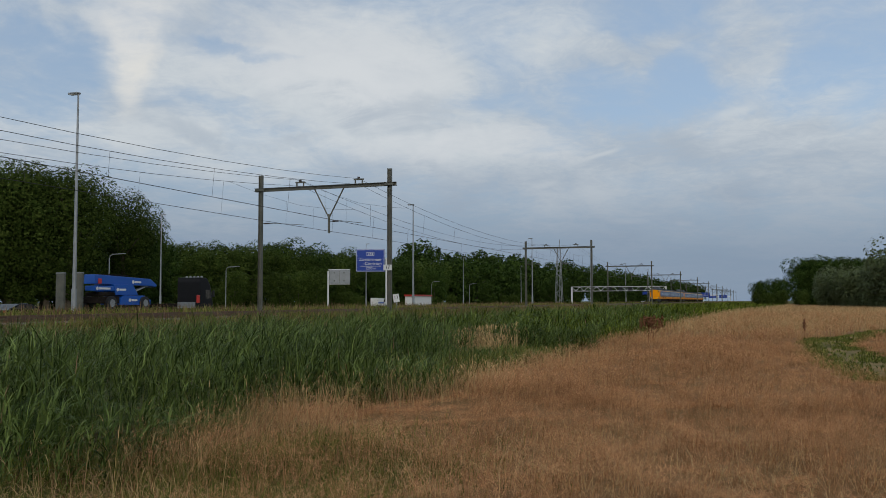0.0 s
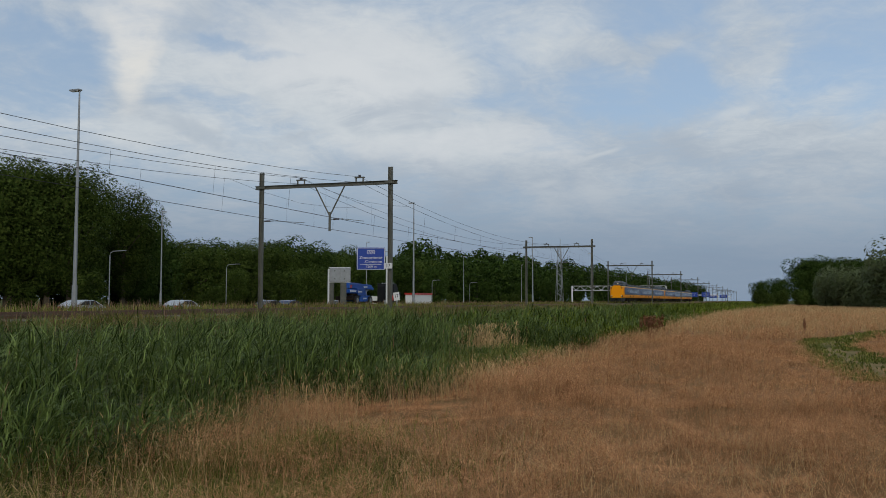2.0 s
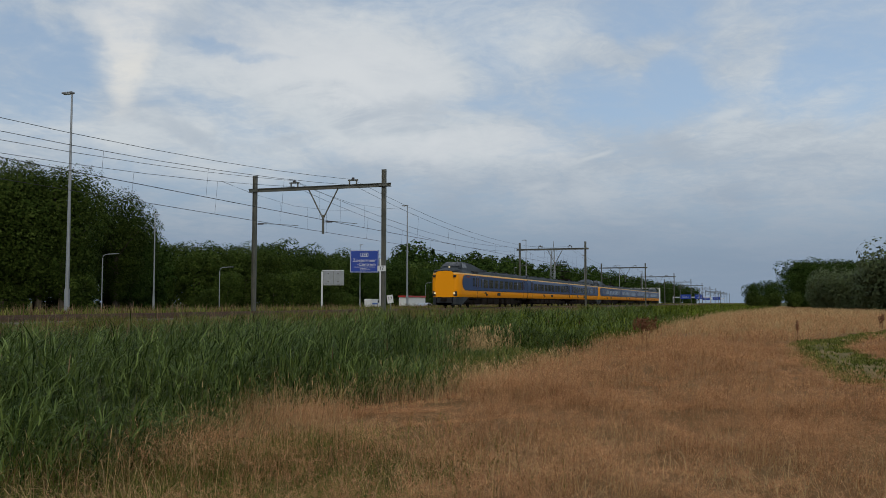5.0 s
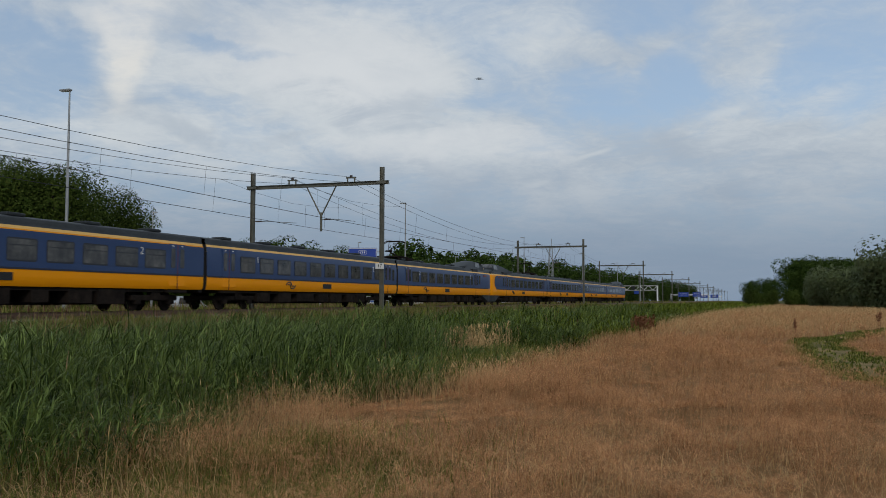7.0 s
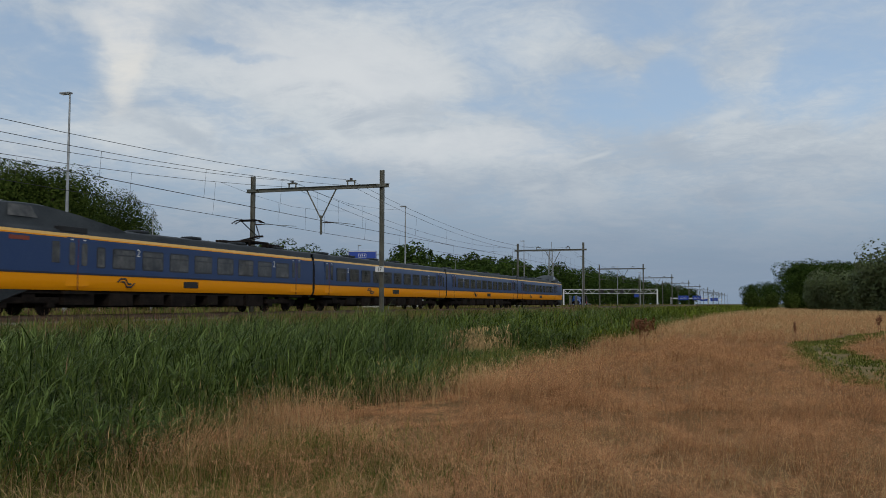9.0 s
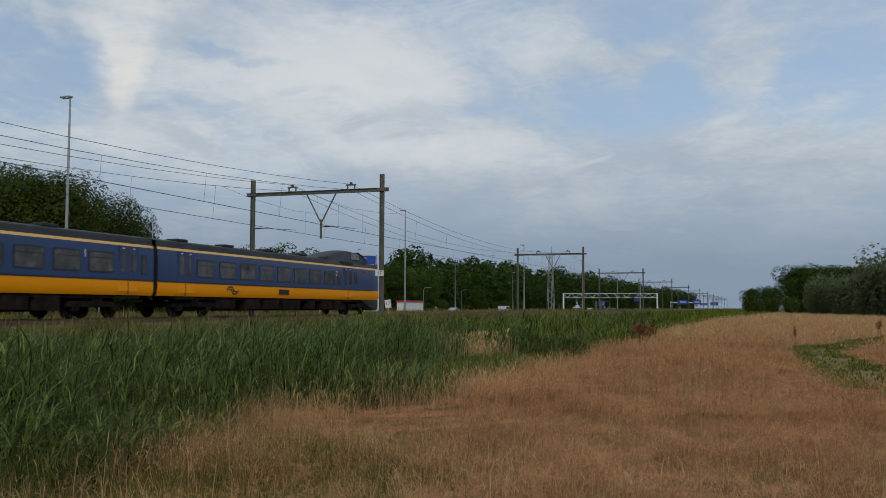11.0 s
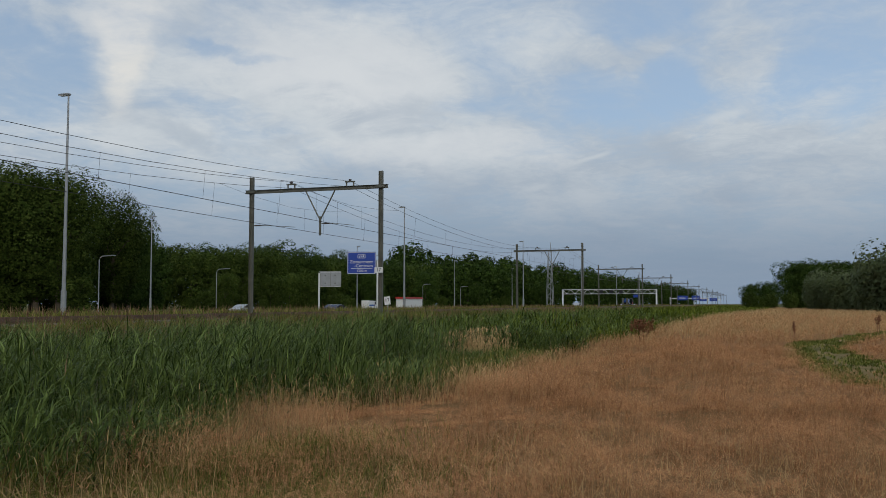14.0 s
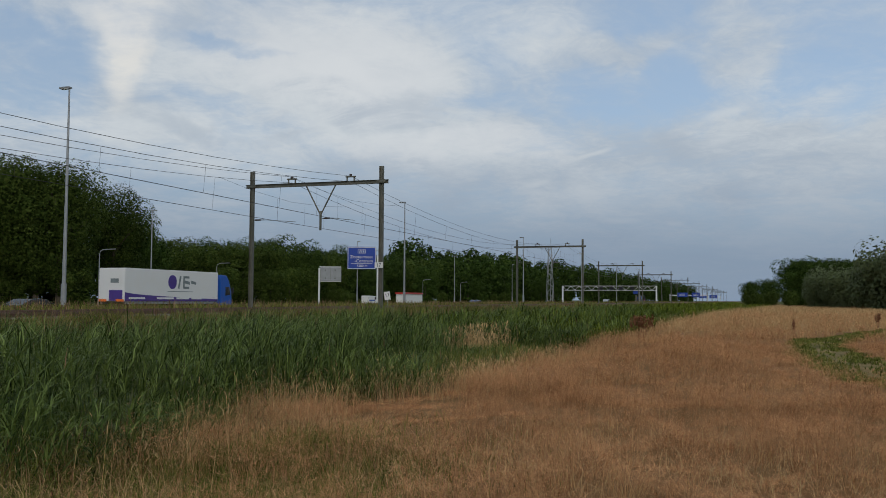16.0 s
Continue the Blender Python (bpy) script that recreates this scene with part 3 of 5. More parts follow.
def build_wires():
    ys = [PORTAL_Y + k * PORTAL_STEP for k in range(-2, PORTALS)]

    def hang(z, sag, t):
        return z - 4 * sag * t * (1 - t)

    def run(bm, x, z, sag, r):
        pts = [(x, ys[0], z)]
        for a, b in zip(ys, ys[1:]):
            pts += [(x, a + (b - a) * j / 14, hang(z, sag, j / 14)) for j in range(1, 15)]
        add_path(bm, pts, r)

    for x, z0, sag in ((TRACK_FAR, 9.02, 1.75), (TRACK_NEAR, 8.95, 1.70)):
        w = thing("overhead_wire", "sagging copper catenary and contact wires over one track", "overhead wire", "overhead wires")
        bm = bmesh.new()
        run(bm, x, z0, sag, 0.011)
        to_bm(bm, "messenger_wire", M["wire"], w)
        for dx in (-0.02, 0.02):
            bm = bmesh.new()
            add_path(bm, [(x + dx + (0.2 if i % 2 else -0.2), y, 6.46) for i, y in enumerate(ys)], 0.010)
            to_bm(bm, "contact_wire", M["wire"], w)
        for i in range(10):
            # the stitch wire hangs in a low loop under each beam
            y = ys[i]
            e = hang(z0, sag, 8.2 / PORTAL_STEP)
            bm = bmesh.new()
            add_path(bm, [(x, y - 8.2, e), (x, y - 4.8, 7.98), (x, y, 7.78), (x, y + 4.8, 7.98), (x, y + 8.2, e)], 0.007, 4)
            to_bm(bm, "stitch_wire", M["wire"], w)
            for d in (-4.6, -1.8, 1.8, 4.6):
                rod("dropper", (x, y + d, 7.78 + 0.009 * d * d), (x, y + d, 6.46), 0.006, M["wire"], w, seg=4)
            for j in range(1, 9):
                t = (4.6 + 7.06 * j) / PORTAL_STEP
                s = -0.2 + 0.4 * (t if i % 2 == 0 else 1 - t)
                rod("dropper", (x, y + t * PORTAL_STEP, hang(z0, sag, t)), (x + s, y + t * PORTAL_STEP, 6.46), 0.007, M["wire"], w, seg=4)
        f = thing("feeder_wire", "thin feeder wire strung over the portal beams", "feeder wire", "feeder wires")
        bm = bmesh.new()
        run(bm, x, 9.40 if x == TRACK_FAR else 9.30, 1.60, 0.011)
        to_bm(bm, "wire", M["wire"], f)


build_wires()


# ---- train ----
PITCH_END, PITCH_MID = 27.1, 26.2
SPEED, NOSE = 34.2, 29.5
HALF_W = 1.45


def rounded(y0, y1, z0, z1, r, seg=4):
    pts = []
    for cy, cz, a0 in ((y1 - r, z0 + r, -90), (y1 - r, z1 - r, 0), (y0 + r, z1 - r, 90), (y0 + r, z0 + r, 180)):
        for i in range(seg + 1):
            a = radians(a0 + 90 * i / seg)
            pts.append((cy + r * math.cos(a), cz + r * math.sin(a)))
    return pts


def loft(name, rows, material, parent, label="", smooth=True):
    """A skin through rows of points, all of one length."""
    n = len(rows[0])
    vs = [p for r in rows for p in r]
    fs = [(i * n + j, i * n + j + 1, (i + 1) * n + j + 1, (i + 1) * n + j) for i in range(len(rows) - 1) for j in range(n - 1)]
    return obj(name, vs, fs, material, parent, label, smooth)


def lerp(v, table):
    return float(np.interp(v, [a for a, _ in table], [b for _, b in table]))


HUMP = [(0, 3.55), (0.5, 3.70), (1.5, 3.82), (1.9, 4.02), (2.7, 4.44), (3.6, 4.52), (5.0, 4.50), (6.5, 4.30), (8.0, 4.02), (9.2, 3.84), (9.6, 3.82)]
HUMP_W = [(0, 1.3), (1.5, 1.25), (2.7, 0.72), (5.0, 0.75), (7, 1.0), (9.2, 1.3)]
NOSE_W = [(0, 0.95), (0.12, 1.20), (0.35, 1.33), (0.8, 1.41), (1.6, 1.45)]


def mirror(spans):
    return [(PITCH_END - b, PITCH_END - a) for a, b in spans]


def build_car(kind, windows, doors, cab=None, wrap=True, panto=False, klass=()):
    """A carriage; its front end is at y = 0 and it reaches to y = length. cab: None, 'front' or 'rear'. wrap: the yellow nose wraps round the side."""
    length = PITCH_END if cab else PITCH_MID
    car = thing("train_carriage", "yellow and dark blue electric intercity train carriage on the far track" if not cab else
                "yellow and dark blue train end carriage with raised driver's cab", "train", "train carriages")
    y0, y1 = (0.15 if cab != "front" else 0.0), length - 0.15
    if cab == "rear":
        y1 = length

    def s_of(y):
        return y if cab == "front" else length - y

    st = list(np.linspace(y0, y1, 15))
    if cab:
        near = [0, 0.05, 0.12, 0.22, 0.35, 0.55, 0.8, 1.2, 1.6, 1.9, 2.3, 2.7, 3.2, 4, 5, 5.8, 6.5, 7.2, 8, 8.6, 9.2, 9.6]
        st = sorted({round(v, 3) for v in ([s if cab == "front" else length - s for s in near] + [y for y in st if s_of(y) > 10])})
    low_l, low_r, up_l, up_r, str_l, str_r, roofs = [], [], [], [], [], [], []
    for y in st:
        s = s_of(y)
        w = lerp(s, NOSE_W) if cab else HALF_W
        top = lerp(s, HUMP) if cab and s < 9.6 else 3.82
        zb = 1.03
        for sg, lo, up, stp in ((1, low_r, up_r, str_r), (-1, low_l, up_l, str_l)):
            lo.append([(sg * (w - 0.10), y, zb), (sg * (w - 0.02), y, zb + 0.14), (sg * w, y, 1.45), (sg * w, y, 1.72)])
            up.append([(sg * w, y, 1.72), (sg * w, y, 2.4), (sg * (w - 0.02), y, 3.0), (sg * (w - 0.06), y, 3.22)])
            stp.append([(sg * (w - 0.06), y, 3.22), (sg * (w - 0.085), y, 3.34)])
        row = []
        hw = min(lerp(s, HUMP_W) if cab and s < 9.2 else 1.3, w - 0.1)
        for a, b in ((w - 0.085, 3.34), (w - 0.16, 3.46), (max(hw, w - 0.42) if top < 3.9 else max(hw * 1.0, 0.3) * 0.5 + (w - 0.42) * 0.5, 3.62 if top >= 3.7 else min(3.5, top)), (hw if top > 3.9 else 0.72, top - 0.10 if top > 3.9 else top - 0.06), (hw * 0.5 if top > 3.9 else 0.36, top - 0.01), (0, top)):
            row.append((a, y, b))
        roofs.append(row + [(-a, y, b) for a, _, b in row[-2::-1]])
    yel, blu = M["yellow"], M["blue"]
    for rows in (low_r, low_l):
        loft("lower_side", rows, yel, car, "yellow lower side panel")
    for rows in (up_r, up_l):
        if cab:
            loft("upper_side", rows, yel if wrap else blu, car)
        else:
            loft("upper_side", rows, blu, car, "dark blue upper side panel")
    for rows in (str_r, str_l):
        loft("stripe", rows, M["cream"], car, "cream stripe below the roof")
    loft("roof", roofs, M["roof"], car, "dark grey ribbed roof")
    # ends
    for y in (st[0], st[-1]):
        s = s_of(y)
        w = lerp(s, NOSE_W) if cab and s < 0.5 else HALF_W
        e = 0.01 if y == st[0] else -0.01
        pts = [(-w + 0.1, 1.03), (w - 0.1, 1.03), (w, 1.5), (w, 2.4), (w - 0.09, 3.34), (0.6, 3.5), (-0.6, 3.5), (-w + 0.09, 3.34), (-w, 2.4), (-w, 1.5)]
        outline("end_panel", pts, y + e, y + e * 3, yel if cab and s < 0.5 else M["black"], car, axis="y")
        if not (cab and s < 0.5):
            out = -0.16 if y == st[0] else 0.16
            box("gangway", (0, y + out / 2, 2.2), (2.3, 0.17, 2.6), M["black"], car, "black rubber gangway bellows")
    if cab and wrap:
        # blue field with a rounded front end
        for sg in (1, -1):
            a, b = 1.25, length - 0.16
            if cab == "front":
                pts = [(b, 1.74), (b, 3.16)] + [(a + 0.71 - 0.95 * math.cos(radians(u)), 2.45 + 0.71 * math.sin(radians(u))) for u in range(90, -91, -15)]
            else:
                pts = rounded(0.16, length - 3.0, 1.74, 3.16, 0.3)
            outline("blue_panel", pts, sg * 1.452, sg * 1.464, blu, car, "dark blue side panel")
    # windows
    for sg in (1, -1):
        for a, b in windows:
            wd = outline("window", rounded(a, b, 1.98, 2.88, 0.10), sg * 1.44, sg * 1.468, M["frame_"], car, "dark tinted carriage window")
            outline("pane", rounded(a + 0.06, b - 0.06, 2.04, 2.82, 0.06), sg * 1.45, sg * 1.474, M["glass"], wd)
            box("vent_bar", (sg * 1.474, (a + b) / 2, 2.60), (0.012, b - a - 0.16, 0.03), M["frame_"], wd)
        for d in doors:
            dr = box("door", (sg * 1.447, d, 2.47), (0.03, 1.3, 1.44), blu, car, "narrow blue folding door pair")
            box("door_lower", (sg * 1.449, d, 1.45), (0.010, 1.3, 0.50), yel, dr)
            box("door_gap", (sg * 1.455, d, 2.1), (0.03, 0.035, 2.1), M["seam"], dr, "thin red door seam")
            for q in (-0.36, 0.36):
                outline("door_window", rounded(d + q - 0.16, d + q + 0.16, 2.05, 2.98, 0.09), sg * 1.45, sg * 1.478, M["glass"], dr)
                box("door_light", (sg * 1.45, d + q, 3.10), (0.03, 0.16, 0.05), M["white"], dr)
            box("step", (sg * 1.40, d, 0.93), (0.18, 1.5, 0.12), M["under"], car, "dark metal step", 0.02)
        for y in klass:
            digit(str(klass[y]), (sg * 1.472, y, 2.74), 0.36, sg, M["white"], car)
        a, b = (1.7 if cab == "front" else 0.2), (length - 1.7 if cab == "rear" else length - 0.2)
        box("belt_line", (sg * 1.455, (a + b) / 2, 1.715), (0.024, b - a, 0.07), M["navy"], car, "thin navy line between the blue and the yellow")
        # marks on the yellow side
        y = 6.6 if cab == "rear" else 9.0
        emblem((sg * 1.458, y, 1.40), 0.48, sg, car)
        box("grille", (sg * 1.458, 12.2 if cab == "rear" else 13.9, 1.40), (0.02, 1.2, 0.30), M["black"], car, "black louvred grille")
    # cab
    if cab:
        f = 1 if cab == "front" else -1
        o = 0 if cab == "front" else length

        def Y(s):
            return o + f * s

        wsc = obj("windscreen", [(-0.92, Y(1.86), 4.03), (0.92, Y(1.86), 4.03), (0.72, Y(2.66), 4.44), (-0.72, Y(2.66), 4.44)], [(0, 1, 2, 3)], M["glass"], car, "sloping cab windscreen")
        wsc.location = (0, -f * 0.02, 0.02)
        for sg in (1, -1):
            q = obj("cab_side_window", [(sg * 0.845, Y(2.75), 3.88), (sg * 0.845, Y(4.3), 3.88), (sg * 0.765, Y(4.0), 4.34), (sg * 0.765, Y(2.85), 4.34)], [(0, 1, 2, 3)], M["glass"], car)
            q.location = (sg * 0.02, 0, 0.0)
            box("roof_vent", (sg * 1.2, Y(5.8), 3.52), (0.3, 1.6, 0.24), M["black"], car, "recessed black roof vent", 0.03)
            box("display", (sg * 1.46, Y(2.75), 3.0), (0.03, 1.0, 0.16), M["display"], car, "orange destination display")
            box("cab_window", (sg * 1.462, Y(4.68), 2.55), (0.03, 0.42, 0.86), M["glass"], car, "", 0.01)
            box("marker_light", (sg * 1.02, Y(0.02), 3.0), (0.26, 0.22, 0.2), M["black"], car, "", 0.04)
            hl = rod("headlight", (sg * 0.95, Y(0.2), 1.40), (sg * 0.95, Y(-0.03), 1.40), 0.09, M["lamp_on"] if cab == "front" else M["tail_on"], car, "round lit headlight")
            box("headlight_housing", (sg * 1.0, Y(0.16), 1.36), (0.42, 0.30, 0.46), M["black"], car, "", 0.05)
        rod("top_light", (0, Y(1.55), 3.92), (0, Y(1.35), 3.92), 0.07, M["lamp_on"] if cab == "front" else M["black"], car, "lit top headlight")
        # skirt
        rows = []
        for s, w, zt in ((-0.05, 0.85, 1.03), (0.05, 1.15, 1.03), (0.4, 1.30, 1.03), (1.4, 1.38, 1.03), (2.4, 1.36, 1.03), (3.4, 1.34, 1.03)):
            zl = 0.28 if s < 2.0 else 0.28 + (s - 1.4) * 0.32
            rows.append([(w, Y(s), zt), (w - 0.02, Y(s), zl + 0.1), (w - 0.2, Y(s), zl), (-w + 0.2, Y(s), zl), (-w + 0.02, Y(s), zl + 0.1), (-w, Y(s), zt)])
        loft("skirt", rows, M["roof"], car, "dark grey plough skirt", smooth=False)
        box("coupler", (0, Y(-0.2), 0.78), (0.5, 0.5, 0.32), M["under"], car, "dark automatic coupler", 0.05)
        # solid black block stands in for the shade inside the coupler recess
        box("coupler_recess", (0, Y(0.0), 0.74), (1.5, 0.2, 0.5), M["black"], car)
    # underframe
    bm = bmesh.new()
    add_box(bm, (0, length / 2, 0.97), (2.5, length - 3.0, 0.16))
    r = random.Random(length + len(windows))
    y = 5.4
    while y < length - 6.0:
        w = r.uniform(0.9, 2.2)
        add_box(bm, (0.75, y + w / 2, 0.66), (1.1, w, r.uniform(0.46, 0.66)), 0.03)
        add_box(bm, (-0.75, y + w / 2 + 0.4, 0.64), (1.1, w + 0.3, 0.66))
        y += w + r.uniform(0.3, 1.1)
    to_bm(bm, "underframe", M["under"], car, "grimy underframe equipment")
    for c in (3.6, length - 3.6):
        bg = box("bogie", (0, c, 0.62), (2.3, 3.4, 0.26), M["under"], car, "grimy bogie", 0.05)
        for dy in (-1.25, 1.25):
            for sg in (1, -1):
                rod("wheel", (sg * 0.69, c + dy, 0.46), (sg * 0.81, c + dy, 0.46), 0.46, M["under"], bg, seg=20)
                box("axle_box", (sg * 1.02, c + dy, 0.5), (0.3, 0.42, 0.36), M["under"], bg, "", 0.05)
        for sg in (1, -1):
            box("spring", (sg * 1.05, c, 0.72), (0.3, 0.7, 0.42), M["under"], bg, "", 0.06)
    # roof gear
    for y in np.arange(11 if cab == "front" else 3, (length - 10) if cab == "rear" else (length - 2), 4.3):
        box("roof_cowl", (0.45, float(y), 3.83), (0.7, 0.9, 0.14), M["roof"], car, "low roof ventilator", 0.05)
    if panto:
        pantograph(car, length - 5.6 if cab == "front" else 3.0, 1 if cab == "front" else -1)
    return car


def pantograph(car, y, f):
    box("pantograph_base", (0, y, 4.02), (1.6, 2.2, 0.10), M["under"], car, "dark pantograph frame on insulators")
    bm = bmesh.new()
    for x in (-0.75, 0.75):
        for dy in (-1, 1):
            add_rod(bm, (x, y + dy, 3.75), (x, y + dy, 4.0), 0.07)
    add_rod(bm, (0, y - 0.7 * f, 4.08), (0, y + 1.25 * f, 4.46), 0.06)
    add_rod(bm, (0.12, y - 0.4 * f, 4.06), (0.1, y + 1.2 * f, 4.36), 0.025)
    for x in (-0.45, 0.45):
        add_rod(bm, (x * 0.15, y + 1.25 * f, 4.46), (x, y + 0.06 * f, 5.28), 0.03)
    add_rod(bm, (-0.3, y + 1.25 * f, 4.46), (0.3, y + 1.25 * f, 4.46), 0.06)
    add_rod(bm, (-0.5, y + 0.06 * f, 5.27), (0.5, y + 0.06 * f, 5.27), 0.03)
    to_bm(bm, "pantograph_arms", M["under"], car)
    bm = bmesh.new()
    for dy in (-0.12 * f, 0.24 * f):
        add_path(bm, [(-0.98, y + dy, 5.14), (-0.62, y + dy, 5.32), (0.62, y + dy, 5.32), (0.98, y + dy, 5.14)], 0.035)
    to_bm(bm, "collector_head", M["under"], car)
    bm = bmesh.new()
    add_box(bm, (0.3, y + 2.2, 3.92), (0.5, 1.4, 0.2), 0.04)
    add_box(bm, (-0.3, y - 2.0, 3.92), (0.5, 0.9, 0.2), 0.04)
    to_bm(bm, "roof_equipment", M["under"], car)


def text_mesh(name, words, m, size, material, parent, stretch=1.0, align="CENTER", extrude=0.004):
    cu = bpy.data.curves.new(name, "FONT")
    cu.body, cu.size, cu.align_x, cu.align_y, cu.extrude = words, size, align, "CENTER", extrude
    tmp = bpy.data.objects.new(name, cu)
    me = bpy.data.meshes.new_from_object(tmp)
    bpy.data.objects.remove(tmp)
    bpy.data.curves.remove(cu)
    me.name = name
    me.transform(m @ Matrix.Diagonal((stretch, 1, 1, 1)))
    me.materials.clear()
    me.materials.append(material)
    ob = new(name, me)
    ob.parent = parent
    return ob


def side_pose(at, sg):
    """The pose of writing on a side wall that faces +x (sg 1) or -x (sg -1)."""
    return Matrix.Translation(at) @ Euler((radians(90), 0, radians(90 * sg))).to_matrix().to_4x4()


def digit(ch, at, size, sg, material, parent):
    text_mesh("class_number", ch, side_pose(at, sg), size * 1.35, material, parent)


def emblem(at, h, sg, parent):
    """A plain dark zigzag ring, as on the sides of the carriages."""
    bm = bmesh.new()
    x, y, z = at
    a = [(-1.0, 0.04), (-0.6, 0.52), (-0.08, 0.52), (0.22, -0.12), (0.58, -0.12)]
    b = [(-p, -q) for p, q in a]
    for pts in (a, b):
        add_path(bm, [(x, y + sg * p * h * 1.2, z + q * h * 0.72) for p, q in pts], 0.038, 6)
    to_bm(bm, "emblem", M["frame_"], parent, "dark zigzag emblem")


def spaced(a, n, step, w):
    return [(a + i * step, a + i * step + w) for i in range(n)]


def build_train():
    """Two coupled sets: three carriages, then four."""
    FRONT = [(7.05, 7.6)] + spaced(8.05, 8, 2.03, 1.56)
    Wm = spaced(3.32, 10, 2.04, 1.55) + [(25.15, 25.5)]
    kinds = [
        ("front", FRONT, [5.95, 24.75], True, False, {7.82: 2, 22.05: 2}),
        (None, Wm, [2.2, 24.25], True, False, {5.12: 1, 21.44: 2}),
        ("rear", mirror(FRONT), [2.35, 21.15], False, True, {19.3: 2, 5.0: 2}),
        ("front", FRONT, [5.95, 24.75], True, True, {9.8: 2, 22.05: 2}),
        (None, Wm, [2.2, 24.25], True, False, {5.12: 2, 21.44: 2}),
        (None, Wm, [2.2, 24.25], True, False, {5.12: 2, 21.44: 1}),
        ("rear", mirror(FRONT), [2.35, 21.15], False, False, {19.3: 2}),
    ]
    cars, y = [], 0.0
    for cab, wins, doors, wrap, panto, klass in kinds:
        c = build_car("car", wins, doors, cab, wrap, panto, klass)
        cars.append((c, y))
        y += PITCH_END if cab else PITCH_MID
    return cars


train = build_train()


# ---- beside the motorway ----
def tall_lamp(x, y, top, arm, label):
    p = thing("street_lamp", label, "street lamp", "motorway lamps")
    rod("mast", (0, 0, 0), (0, 0, top), 0.16, M["galv"], p, "", 0.06, 12)
    rod("mast_base", (0, 0, 0), (0, 0, 2.6), 0.20, M["galv"], p, "", 0.19, 12)
    bm = bmesh.new()
    add_box(bm, (arm * 0.35, 0, top + 0.02), (0.9, 0.36, 0.14), 0.05)
    to_bm(bm, "lamp_head", M["galv"], p, "flat grey lamp head")
    box("lamp_glass", (arm * 0.35, 0, top - 0.06), (0.7, 0.28, 0.04), M["white"], p)
    p.location = (x, y, 0)
    return p


for y, h in ((51.9, 16.6), (118.0, 15.2), (187.5, 14.9), (257, 15), (327, 15), (397, 15)):
    tall_lamp(-46.0, y, h, -1, "tall grey steel motorway lamp mast on the verge")
for y in (123.3, 204.1, 281.0, 356, 430):
    tall_lamp(-92.0, y, 15.8, 1, "tall grey steel lamp mast beyond the motorway")


def arm_lamp(x, y, h):
    p = thing("street_lamp", "slim grey street lamp with a bent arm", "street lamp", "street lamps")
    bm = bmesh.new()
    pts = [(0, 0, 0), (0, 0, h - 0.6), (0.12, 0.02, h - 0.22), (0.45, 0.1, h), (2.0, 0.4, h + 0.1)]
    add_path(bm, pts, 0.075, 8)
    to_bm(bm, "pole", M["galv"], p)
    box("lamp_head", (2.1, 0.42, h + 0.1), (0.7, 0.25, 0.12), M["galv"], p, "", 0.03)
    p.location = (x, y, 0)


for x, y, h in ((-90, 108.6, 8.6), (-90, 139.2, 7.8), (-96, 262, 7.6), (-96, 300, 7.6)):
    arm_lamp(x, y, h)


def sign_panel(name, c, w, h, parent, material, label, yaw):
    """A panel that faces the traffic coming from -y, with a white rim and a stiff back."""
    e = Euler((0, 0, radians(yaw))).to_matrix()
    a = box(name, c, (w, 0.06, h), material, parent, label, 0.02, e)
    for s in (-1, 1):
        off = e @ Vector((s * (w / 2 - 0.07), -0.035, 0))
        box("rim", Vector(c) + off, (0.06, 0.012, h - 0.14), M["white"], a, "", 0, e)
        off = e @ Vector((0, -0.035, s * (h / 2 - 0.07)))
        box("rim", Vector(c) + off, (w - 0.14, 0.012, 0.06), M["white"], a, "", 0, e)
    return a, e


def build_sign():
    D = 104.0
    s = thing("motorway_sign", "blue motorway exit sign with white lettering on a white post", "road sign")
    c = Vector((-45.4, 102.0, 6.68))
    pn, e = sign_panel("panel", c, 3.5, 2.75, s, M["sign_blue"], "blue panel with white letters", 18)

    def write(words, dx, dz, size):
        at = c + e @ Vector((dx, -0.04, dz))
        text_mesh("letters", words, Matrix.Translation(at) @ e.to_4x4() @ Euler((radians(90), 0, 0)).to_matrix().to_4x4(), size, M["white"], pn, 1.08)

    write("Zoetermeer", 0, 0.12, 0.53)
    write("-Centrum", 0.25, -0.38, 0.53)
    write("1200 m", 0.05, -0.98, 0.40)
    box("rule", c + e @ Vector((0, -0.04, -0.70)), (2.6, 0.012, 0.05), M["white"], pn, "", 0, e)
    bx = box("exit_box", c + e @ Vector((-0.0, -0.04, 0.80)), (0.95, 0.012, 0.46), M["white"], pn, "white exit symbol box", 0, e)
    box("exit_field", c + e @ Vector((-0.0, -0.05, 0.80)), (0.85, 0.012, 0.36), M["sign_blue"], bx, "", 0, e)
    for dx, tilt in ((-0.22, 20), (0.0, 20)):
        box("exit_mark", c + e @ Vector((dx, -0.06, 0.80)), (0.07, 0.012, 0.30), M["white"], bx, "", 0, e @ Euler((0, radians(tilt), 0)).to_matrix())
    box("exit_mark", c + e @ Vector((0.24, -0.06, 0.80)), (0.12, 0.012, 0.22), M["white"], bx, "", 0, e)
    for dx in (1.98, 2.28):
        q = c + e @ Vector((dx, 0.1, 0))
        rod("post", (q.x, q.y, 0), (q.x, q.y, 7.0), 0.14, M["white"], s, "thick white post")
    for dz in (-0.9, 0.9):
        a = c + e @ Vector((-1.4, 0.08, dz))
        b = c + e @ Vector((2.28, 0.08, dz))
        rod("bracket", a, b, 0.05, M["galv"], s)


